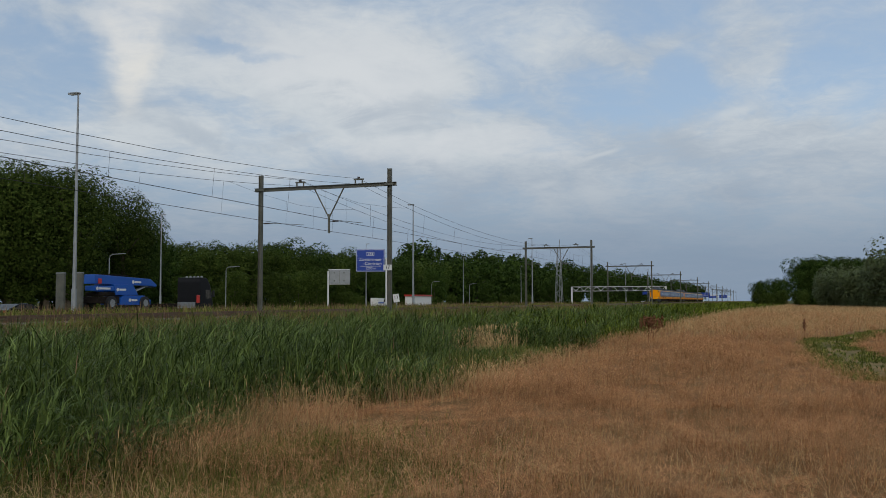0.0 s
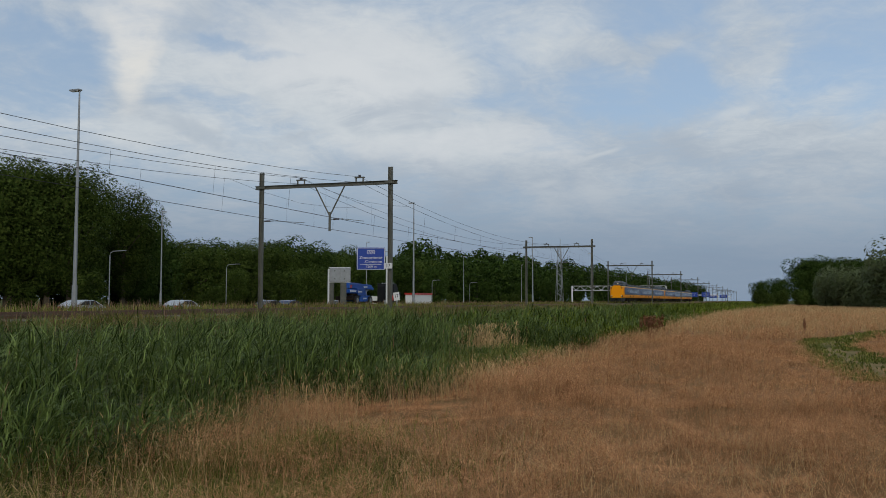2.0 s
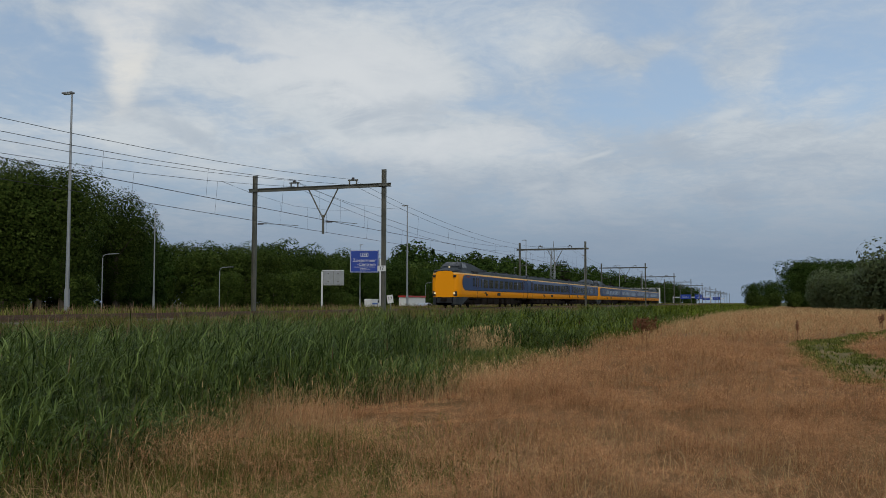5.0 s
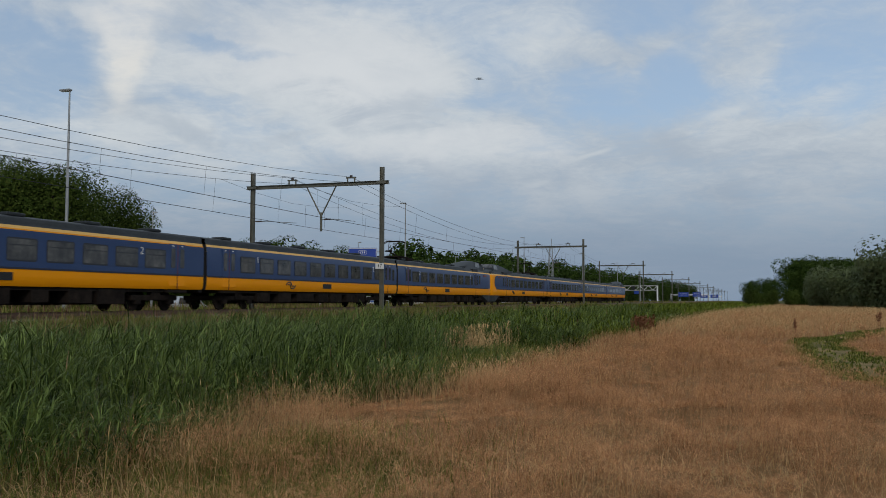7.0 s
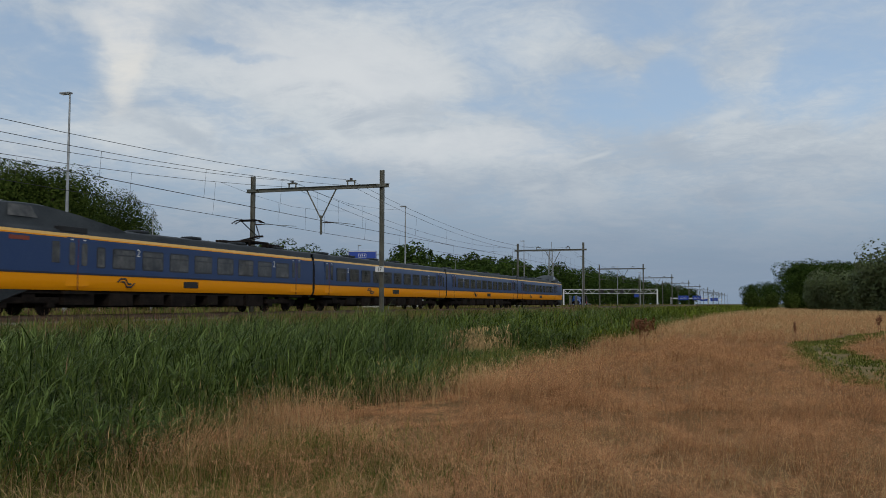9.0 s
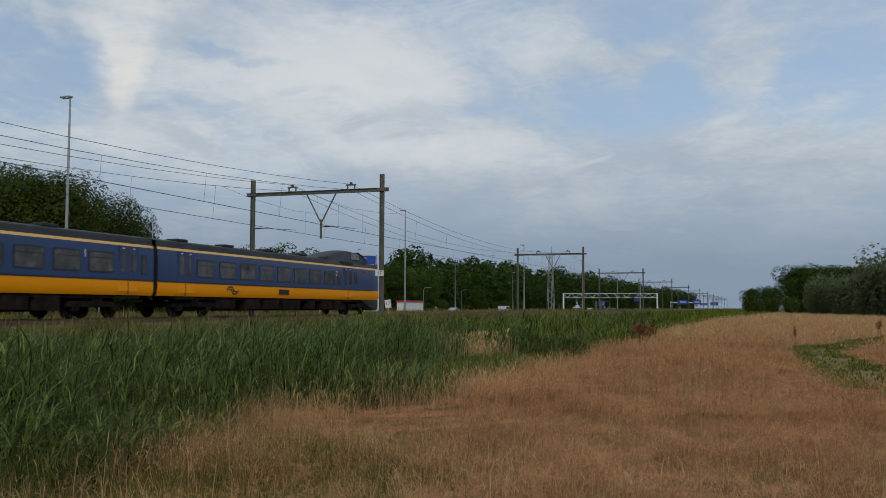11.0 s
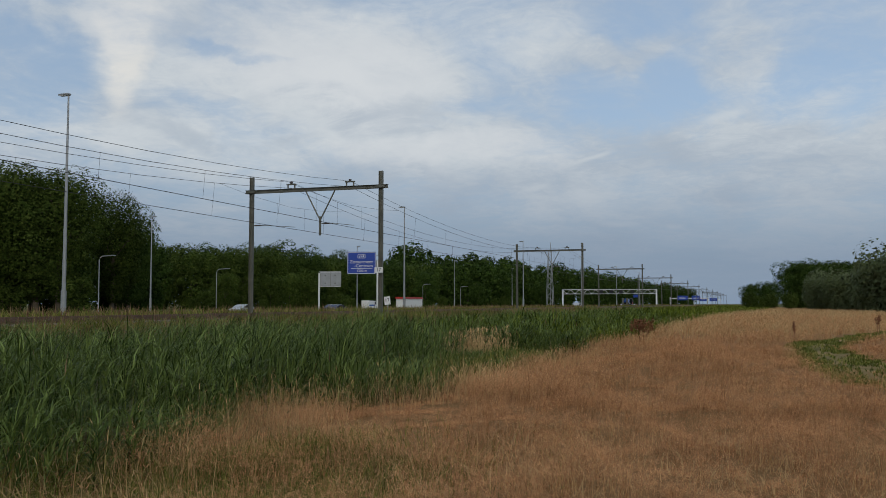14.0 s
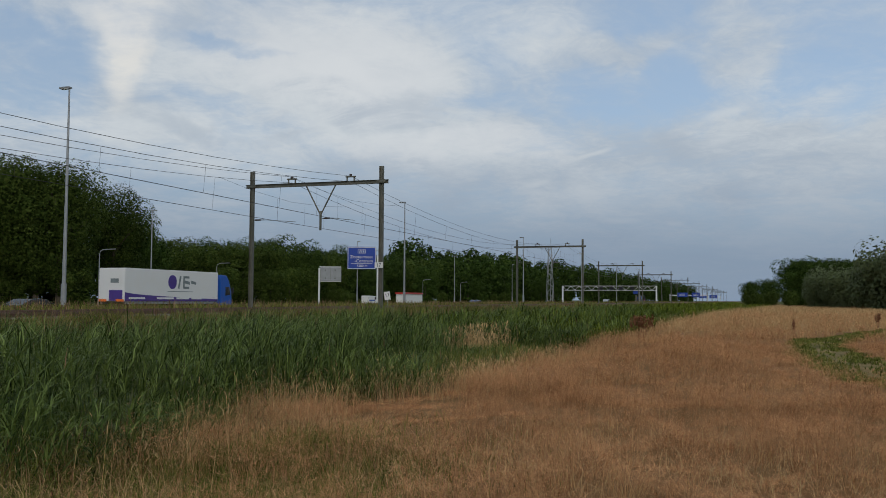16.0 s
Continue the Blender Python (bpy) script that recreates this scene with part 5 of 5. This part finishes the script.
def build_field_grass():
    fine_, straw_, green_, heads = [], [], [], []
    for n, y0, y1, wid, pw, puffs in ((110000, 5.0, 15, 0.0040, 1.0, 6), (85000, 14, 36, 0.0085, 1.0, 5), (45000, 34, 110, 0.024, 1.1, 3), (24000, 105, 330, 0.075, 1.2, 0)):
        each = 10
        x, y = field(n // each, -6.8, 20, y0, y1, pw)
        k = (x > edge(y) - 0.2) & ~on_path(x, y) & ~((x < -3.2) & (y < 10.5) & (rng.uniform(0, 1, len(x)) < 0.3))
        x, y = x[k], y[k]
        spread = 0.07 + 0.0035 * y
        x, y, spread = np.repeat(x, each), np.repeat(y, each), np.repeat(spread, each)
        az = rng.uniform(0, 2 * np.pi, len(x))
        rr = spread * rng.uniform(0, 1, len(x))
        x, y = x + rr * np.cos(az), y + rr * np.sin(az)
        th = field_height(x, y) * rng.uniform(0.55, 1.12, len(x))
        bend = rng.uniform(0.15, 1.2, len(x))
        az = 0.6 + rng.normal(0, 1.4, len(x))
        root = roots_at(x, y)
        fine_.append(blades(root, th, wid * rng.uniform(0.4, 1.0, len(x)), bend, 2, az))
        # the hazy seed heads spray out near the tips
        for i in range(puffs):
            f = rng.uniform(0.62, 1.0, len(x))
            tip = root.copy()
            tip[:, 0] += np.cos(az) * th * bend * f * f
            tip[:, 1] += np.sin(az) * th * bend * f * f
            tip[:, 2] += th * (f - 0.45 * bend * f * f)
            heads.append(blades(tip, rng.uniform(0.025, 0.07, len(x)) * (1 + 0.02 * y), wid * rng.uniform(0.5, 1.1, len(x)), rng.uniform(0.4, 3.0, len(x)), 1))
        # tall straw, thickest along the ditch and the far edge of the field
        x, y = field(n // 2, -7.2, 22, y0, y1, pw)
        e = edge(y)
        dens = 0.010 + 0.85 * np.exp(-((x - e - 0.6) / 0.75) ** 2) * (0.25 + 1.3 * patch(x, y, 2.4, 8.0)) + 0.8 * (y > 43 + 0.6 * x) * (x > -4)
        dens = dens * np.where(y < 9.5, 0.22, np.where(y < 11.5, 0.6, 1.0))
        k = (rng.uniform(0, 1, len(x)) < dens) & ~on_path(x, y) & (x > e - 0.6)
        x, y = x[k], y[k]
        h = rng.uniform(0.42, 0.92, len(x)) * np.where(x - edge(y) < 2, 1.0, 0.8) * (0.7 + 0.5 * patch(x, y, 2.0, 6.0)) * np.where((y > 13) & (y < 40), 0.68, 1.0)
        bend, az = rng.uniform(0.05, 0.8, len(x)), rng.uniform(0, 2 * np.pi, len(x))
        root = roots_at(x, y)
        straw_.append(blades(root, h, wid * rng.uniform(0.6, 1.2, len(x)), bend, 3, az))
        k = rng.uniform(0, 1, len(x)) < 0.7
        tip, f = root[k].copy(), 0.86
        tip[:, 0] += (np.cos(az) * h * bend)[k] * f * f
        tip[:, 1] += (np.sin(az) * h * bend)[k] * f * f
        tip[:, 2] += (h * (f - 0.45 * bend * f * f))[k]
        straw_.append(blades(tip, rng.uniform(0.07, 0.15, k.sum()), wid * 1.6 * np.ones(k.sum()), rng.uniform(0.3, 2.0, k.sum()), 2, az[k]))
    # flattened straw in the near grass
    x, y = field(5000, -6.5, 3, 5, 11)
    k = (x > edge(y) - 0.3) & (patch(x, y, 1.6, 5.0) > 0.52)
    rt = roots_at(x[k], y[k], 0.06)
    straw_.append(blades(rt, rng.uniform(0.25, 0.5, k.sum()), np.full(k.sum(), 0.005), rng.uniform(1.0, 2.0, k.sum()), 3))
    # fresh grass: at the near left, along the mown track and between the straw
    x, y = field(60000, -7.5, -1.5, 5, 14)
    k = rng.uniform(0, 1, len(x)) < np.clip((-x - 2.2) / 2.0, 0.05, 1) * np.clip((10.4 - y) / 2.5, 0, 1) * (0.15 + 1.2 * patch(x, y, 1.1, 6.0))
    green_.append(blades(roots_at(x[k], y[k]), rng.uniform(0.12, 0.38, k.sum()), np.full(k.sum(), 0.007), rng.uniform(0.2, 1.1, k.sum()), 3))
    x, y = field(170000, 0.5, 12, 14, 80)
    k = on_path(x, y) & (np.abs(x - np.interp(y, [14, 18.5, 23, 29, 35, 41, 49, 60, 110], [5.4, 3.5, 2.7, 2.1, 2.1, 2.9, 5.2, 8.6, 19])) > 0.22 * rng.uniform(0, 2, len(x))) & ((patch(x, y, 1.3, 5.0) > 0.22) | (x < np.interp(y, [14, 23, 35, 49, 60], [5.0, 2.4, 2.2, 5.0, 8.4])))
    green_.append(blades(roots_at(x[k], y[k]), rng.uniform(0.05, 0.16, k.sum()), 0.0012 * y[k] + 0.004, rng.uniform(0.2, 1.0, k.sum()), 2))
    # soft sedge at the foot of the reeds
    x, y = -6.7 + rng.normal(0, 0.7, 7000), rng.uniform(15.5, 27, 7000)
    k = x < edge(y) + 0.3
    green_.append(blades(roots_at(x[k], y[k]), rng.uniform(0.35, 0.75, k.sum()), np.full(k.sum(), 0.014), rng.uniform(0.2, 1.1, k.sum()), 3))
    # the field goes on round and behind the eye
    x, y = rng.uniform(-7, 12, 30000), rng.uniform(-14, 7, 30000)
    k = (y < 4.5) | (y < 0.80 * -x - 3.0)
    fine_.append(blades(roots_at(x[k], y[k]), rng.uniform(0.1, 0.4, k.sum()), np.full(k.sum(), 0.007), rng.uniform(0.3, 1.4, k.sum()), 2))
    raw("dry_grass", *join(fine_), M["dry"], "reddish brown dry bent grass covering the field", "grass")
    raw("seed_heads", *join(heads), M["heads"], "hazy reddish seed heads of the dry grass", "grass")
    raw("straw_grass", *join(straw_), M["straw"], "tall pale straw grass along the ditch", "grass")
    raw("fresh_grass", *join(green_), M["green"], "short green grass in patches and along the mown track", "grass")


def weed(x, y, h, n, seed, material, label, wide=0.6):
    r = np.random.default_rng(seed)
    w = thing("weed_plant", label, "plant")
    bm = bmesh.new()
    quads = []
    for i in range(n):
        a, k = r.uniform(0, 6.28), r.uniform(0.05, 0.45)
        tip = Vector((math.cos(a) * k * h * wide, math.sin(a) * k * h * wide, h * r.uniform(0.7, 1.0)))
        add_rod(bm, (math.cos(a) * 0.1, math.sin(a) * 0.1, 0), tip, 0.008, 0.004, 4)
        quads.append(leaf_cloud(tip * 0.85, (0.06, 0.06, 0.22), 26, 0.075, r))
    to_bm(bm, "stems", material, w)
    v = np.concatenate(quads)
    cr = raw("seed_head", v, np.arange(len(v)).reshape(-1, 3), material, kind="")
    cr.parent = w
    w.location = (x, y, float(ground_z(x, y)))


build_reeds()
build_bank_grass()
build_field_grass()
weed(1.7, 44.0, 0.95, 3, 5, M["rust_plant"], "tall dark dock stalks by the mown track")
weed(6.5, 55.0, 1.1, 6, 6, M["rust_plant"], "dark dock plant at the edge of the field")
weed(-4.3, 37.5, 1.0, 26, 3, M["rust_plant"], "dark red-brown dock plant gone to seed", 1.5)


# ---- road vehicles ----
def wheel_set(parent, xs, ys, r, w=0.24):
    for y in ys:
        for x in xs:
            wh = rod("wheel", (x - w / 2, y, r), (x + w / 2, y, r), r, M["black"], parent, "black tyre with a grey rim", seg=18)
            rod("rim", (x + w / 2, y, r), (x + w / 2 + 0.02, y, r), r * 0.6, M["galv"], wh, seg=14)


def car(paint, label, van=False):
    """A car that drives towards +y; the middle of its length is at y = 0."""
    c = thing("car", label, "car", "motorway traffic")
    if van:
        side = [(-2.4, 0.35), (2.35, 0.35), (2.42, 0.75), (2.2, 1.02), (1.45, 1.12), (0.85, 1.72), (0.2, 1.86), (-2.2, 1.84), (-2.42, 1.2)]
        glass = [(1.25, 1.14), (0.78, 1.64), (-2.2, 1.70), (-2.32, 1.18)]
    else:
        side = [(-2.15, 0.38), (2.15, 0.35), (2.22, 0.62), (2.0, 0.80), (1.05, 0.96), (0.35, 1.38), (-0.3, 1.47), (-1.1, 1.42), (-1.85, 1.05), (-2.2, 0.98)]
        glass = [(0.90, 0.98), (0.30, 1.33), (-0.3, 1.41), (-1.05, 1.36), (-1.6, 1.04)]
    outline("body", side, -0.88, 0.88, paint, c, bevel=0.07)
    for s in (-1, 1):
        outline("side_window", glass, s * 0.86, s * 0.895, M["glass"], c)
        box("mirror", (s * 0.98, 0.75, 1.05), (0.18, 0.12, 0.13), paint, c, "", 0.03)
        box("tail_light", (s * 0.7, -2.2 if not van else -2.42, 0.85), (0.3, 0.08, 0.16), M["red"], c, "red tail light")
        box("headlight", (s * 0.66, 2.12 if not van else 2.34, 0.66), (0.32, 0.12, 0.12), M["white"], c)
    box("pillar", (0, -0.42, 1.2), (1.80, 0.08, 0.42), paint, c)
    wheel_set(c, (-0.78, 0.78), (-1.35, 1.35), 0.32, 0.2)
    return c


def tractor(paint, c, y):
    """The cab of a lorry, whose front is at y."""
    prof = [(y - 2.1, 0.75), (y - 0.05, 0.55), (y, 1.2), (y - 0.18, 2.3), (y - 0.55, 3.2), (y - 1.0, 3.75), (y - 2.0, 3.8), (y - 2.1, 3.4)]
    cb = outline("cab", prof, -1.23, 1.23, paint, c, bevel=0.08)
    for s in (-1, 1):
        outline("cab_window", [(y - 0.35, 1.9), (y - 0.55, 2.65), (y - 1.2, 2.65), (y - 1.2, 1.8)], s * 1.22, s * 1.25, M["glass"], c)
        box("mirror", (s * 1.42, y - 0.25, 2.3), (0.2, 0.15, 0.6), M["black"], c, "", 0.04)
    box("chassis", (0, y - 3.6, 0.85), (1.0, 5.6, 0.3), M["under"], c, "dark chassis")
    wheel_set(c, (-1.05, 1.05), (y - 1.4, y - 5.0), 0.5, 0.32)


def box_truck():
    """A lorry with a white box trailer; the trailer's rear is at y = 0."""
    t = thing("lorry", "white box trailer lorry with purple band behind a blue cab", "lorry", "motorway traffic")
    box("trailer_box", (0, 6.8, 2.62), (2.55, 13.6, 2.76), M["white"], t, "white trailer box", 0.04)
    for s in (1, -1):
        y = [0.02 + 13.5 * i / 12 for i in range(13)]
        top = [2.0 - 0.55 * (i / 12) ** 0.6 for i in range(13)]
        outline("purple_band", [(0.02, 1.26), (13.55, 1.26)] + [(a, b) for a, b in zip(y[::-1], top[::-1])], s * 1.27, s * 1.285, M["purple"], t, "purple wave band")
        # plain shapes in place of the trade mark
        rod("mark_disc", (s * 1.27, 6.4, 2.95), (s * 1.29, 6.4, 2.95), 0.62, M["purple"], t, "dark round mark", seg=24)
        for dy, w, lean in ((7.45, 0.22, 14), (8.15, 0.85, 8), (9.2, 0.75, 8)):
            box("mark_block", (s * 1.285, dy + (w / 2 if w > 0.3 else 0), 2.95), (0.02, w, 1.15 if w < 0.3 else 0.26), M["grey_print"], t, "", 0, Euler((radians(-lean), 0, 0)).to_matrix())
        box("mark_block", (s * 1.286, 8.1, 2.95), (0.02, 0.22, 1.1), M["grey_print"], t)
        box("mark_block", (s * 1.286, 8.5, 3.42), (0.02, 0.8, 0.2), M["grey_print"], t)
        box("mark_block", (s * 1.286, 8.5, 2.48), (0.02, 0.8, 0.2), M["grey_print"], t)
        box("mark_line", (s * 1.285, 7.6, 2.12), (0.02, 3.8, 0.05), M["grey_print"], t)
        for i, (a, b) in enumerate(((4.2, 6.6), (7.0, 8.9), (9.3, 10.9), (0.5, 2.6))):
            box("print_bar", (s * 1.29, (a + b) / 2, 1.52), (0.02, b - a, 0.16), M["white"], t, "white print bar")
        box("skirt_rail", (s * 1.2, 6.8, 1.12), (0.08, 13.4, 0.18), M["galv"], t)
    box("rear_frame", (0, -0.03, 2.62), (2.5, 0.05, 2.66), M["white"], t, "", 0.02)
    box("rear_panel", (0.42, -0.065, 1.72), (1.3, 0.02, 0.9), M["purple"], t)
    box("rear_mark", (0.3, -0.066, 2.95), (0.8, 0.02, 0.35), M["grey_print"], t)
    for s in (-1, 1):
        box("rear_marker", (s * 0.85, -0.08, 1.33), (0.75, 0.03, 0.2), M["orange"], t, "orange reflector")
    box("trailer_chassis", (0, 6.0, 0.98), (1.1, 11.6, 0.3), M["under"], t)
    wheel_set(t, (-1.05, 1.05), (2.2, 3.5, 4.8), 0.5, 0.36)
    tractor(M["crane_blue"], t, 16.2)
    return t


def low_loader():
    """A low loader that carries a blue telescopic handler; the rear ramps stand at y = 0."""
    t = thing("low_loader", "black lorry with a low loader and raised rear ramps", "lorry", "motorway traffic")
    for x in (-0.85, 0.85):
        rm = box("ramp", (x, 0.1, 2.32), (0.75, 0.22, 2.85), M["steel"], t, "raised dark loading ramp", 0.03)
        box("ramp_cap", (x, 0.1, 3.78), (0.75, 0.24, 0.08), M["galv"], rm)
        box("ramp_marker", (x, -0.05, 0.72), (0.7, 0.1, 0.35), M["orange"], t, "orange marker board")
    box("deck", (0, 5.6, 0.88), (2.5, 11.0, 0.22), M["under"], t, "dark loading deck", 0.03)
    box("gooseneck", (0, 11.6, 1.25), (2.3, 2.6, 0.3), M["under"], t, "", 0.04)
    box("side_board", (1.2, 13.3, 1.25), (0.06, 2.6, 0.55), M["galv"], t, "pale side board")
    wheel_set(t, (-1.05, 1.05), (1.6, 2.8, 4.0), 0.42, 0.3)
    tractor(M["lorry_black"], t, 17.4)
    bm = bmesh.new()
    for x in (-0.8, -0.4, 0, 0.4, 0.8):
        add_rod(bm, (x, 16.2, 3.85), (x, 16.05, 3.85), 0.09)
    to_bm(bm, "roof_lamps", M["galv"], t)
    box("red_canister", (1.25, 15.0, 1.8), (0.2, 0.3, 0.7), M["red"], t, "red canister", 0.05)
    return t


def handler():
    h = thing("telescopic_handler", "bright blue rotating telescopic handler on a low loader", "crane", "motorway traffic")
    outline("chassis", [(5.7, 1.30), (9.5, 1.30), (9.5, 1.72), (8.7, 2.08), (6.1, 2.08), (5.7, 1.80)], -1.0, 1.0, M["crane_blue"], h, bevel=0.04)
    outline("boom", [(3.0, 2.98), (3.05, 3.72), (9.9, 3.50), (10.7, 3.0), (10.6, 2.80), (9.9, 2.92)], -0.35, 0.7, M["crane_blue"], h, "blue telescopic boom", bevel=0.04)
    box("boom_lid", (0.2, 5.6, 3.72), (0.5, 3.4, 0.10), M["under"], h, "dark hose tray on the boom", 0.03)
    outline("turret", [(5.2, 2.10), (8.0, 2.10), (7.3, 2.96), (4.9, 2.96)], -1.0, 0.95, M["crane_blue"], h, bevel=0.05)
    box("engine_cover", (0.45, 3.9, 2.62), (0.95, 2.3, 0.42), M["crane_blue"], h, "", 0.06)
    box("rear_frame", (0, 4.5, 1.72), (1.9, 2.3, 0.55), M["under"], h, "dark rear frame with outriggers", 0.05)
    box("rear_frame", (0.2, 4.3, 2.18), (1.4, 1.9, 0.30), M["under"], h, "", 0.05)
    for x in (0.25, 0.55):
        rod("lift_cylinder", (x, 7.6, 2.3), (x, 9.7, 2.95), 0.07, M["galv"], h, "grey hydraulic cylinder")
    outline("cabin", [(7.4, 2.0), (9.3, 2.0), (9.0, 3.3), (7.6, 3.45)], -1.05, -0.35, M["glass"], h, "glazed cabin", bevel=0.04)
    for x in (-1.0, 1.0):
        for y in (4.5, 8.6):
            w = rod("wheel", (x - 0.2, y, 1.47), (x + 0.2, y, 1.47), 0.55, M["black"], h, "large black tyre", seg=20)
            rod("rim", (x + 0.2, y, 1.47), (x + 0.22, y, 1.47), 0.3, M["galv"], w, seg=14)
    for x, y, z, w in ((0.71, 8.2, 3.2, 0.8), (0.96, 6.0, 2.55, 0.8), (1.01, 7.4, 1.7, 0.7), (0.94, 3.9, 2.62, 1.3)):
        box("print_bar", (x, y, z), (0.02, w, 0.16), M["white"], h, "white print bar")
        rod("print_disc", (x - 0.01, y - w * 0.5 - 0.2, z), (x + 0.01, y - w * 0.5 - 0.2, z), 0.14, M["white"], h, seg=14)
    box("warning_mark", (0.71, 3.6, 3.2), (0.02, 0.4, 0.4), M["red"], h, "red warning triangle")
    box("outrigger", (0, 3.1, 1.7), (2.3, 0.3, 0.5), M["under"], h, "dark outrigger", 0.05)
    return h


def build_fly():
    f = thing("fly", "small dark fly crossing close to the camera", "insect")
    bm = bmesh.new()
    bmesh.ops.create_uvsphere(bm, u_segments=10, v_segments=6, radius=0.003, matrix=Matrix.Diagonal((3.2, 1, 0.9, 1)))
    to_bm(bm, "body", M["black"], f)
    for s in (-1, 1):
        outline("wing", [(-0.002, s * 0.001), (0.003, s * 0.003), (0.006, s * 0.011), (0.001, s * 0.013), (-0.004, s * 0.006)], 0.0018, 0.0022, M["galv"], f, axis="z")
    return f


fly = build_fly()
LANE = -49.8
lorry = box_truck()
loader = low_loader()
crane = handler()
TRAFFIC = [
    (lorry, LANE, 61.7, 16.0, 25.0),
    (loader, LANE, 55.6, 0.0, 23.0),
    (crane, LANE, 54.6, 0.0, 23.0),
    (car(M["dark_car"], "dark grey hatchback overtaking on the motorway"), -53.4, 54.6, 0.0, 27.5),
    (car(M["blue_car"], "dark blue car on the motorway"), -53.4, 55.0, 0.5, 27.6),
    (car(M["dark_car"], "dark grey car on the motorway"), -53.4, 54.5, 0.8, 31.0),
    (car(M["silver"], "pale silver car on the motorway"), -53.4, 60.2, 1.5, 30.0),
    (car(M["silver"], "silver car with a white roof on the motorway"), -53.4, 61.5, 2.0, 28.0),
    (car(M["silver"], "silver minivan with dark windows on the motorway", True), LANE, 51.9, 6.3, 28.5),
    (car(M["blue_car"], "dark blue estate car on the motorway"), LANE, 58.5, 12.5, 30.5),
    (car(M["dark_car"], "black saloon car on the motorway"), LANE, 53.2, 16.0, 28.0),
]
ONCOMING = [(car(M["silver"], "pale car on the far carriageway"), -71.0, 100.0, 14.5, 33.0)]


# ---- motions ----
def motions():
    walk(fly, [(0.0, pose(13.649, 7.915, 2.569, 0, 0, 18)), (6.8, pose(0.152, 3.192, 2.256, 0, 0, 18)), (6.9, pose(-0.348, 3.017, 2.319, 0, 0, 18)), (7.0, pose(-0.848, 2.842, 2.381, 0, 0, 18)), (7.1, pose(-1.348, 2.667, 2.444, 0, 0, 18)), (16.0, pose(-15.844, -2.405, 4.256, 0, 0, 18))])
    for c, off in train:
        walk(c, [(t, pose(TRACK_FAR, NOSE - SPEED * (t - 6.5) + off, RAIL_Z)) for t in (0.0, 4.0, 8.0, 12.0, 16.0)])
    for ob, x, y, t0, v in TRAFFIC:
        walk(ob, [(t, pose(x, y + v * (t - t0), ROAD_Z)) for t in (0.0, 4.0, 8.0, 12.0, 16.0)])
    for ob, x, y, t0, v in ONCOMING:
        walk(ob, [(t, pose(x, y - v * (t - t0), ROAD_Z, 0, 0, 180)) for t in (0.0, 4.0, 8.0, 12.0, 16.0)])


motions()
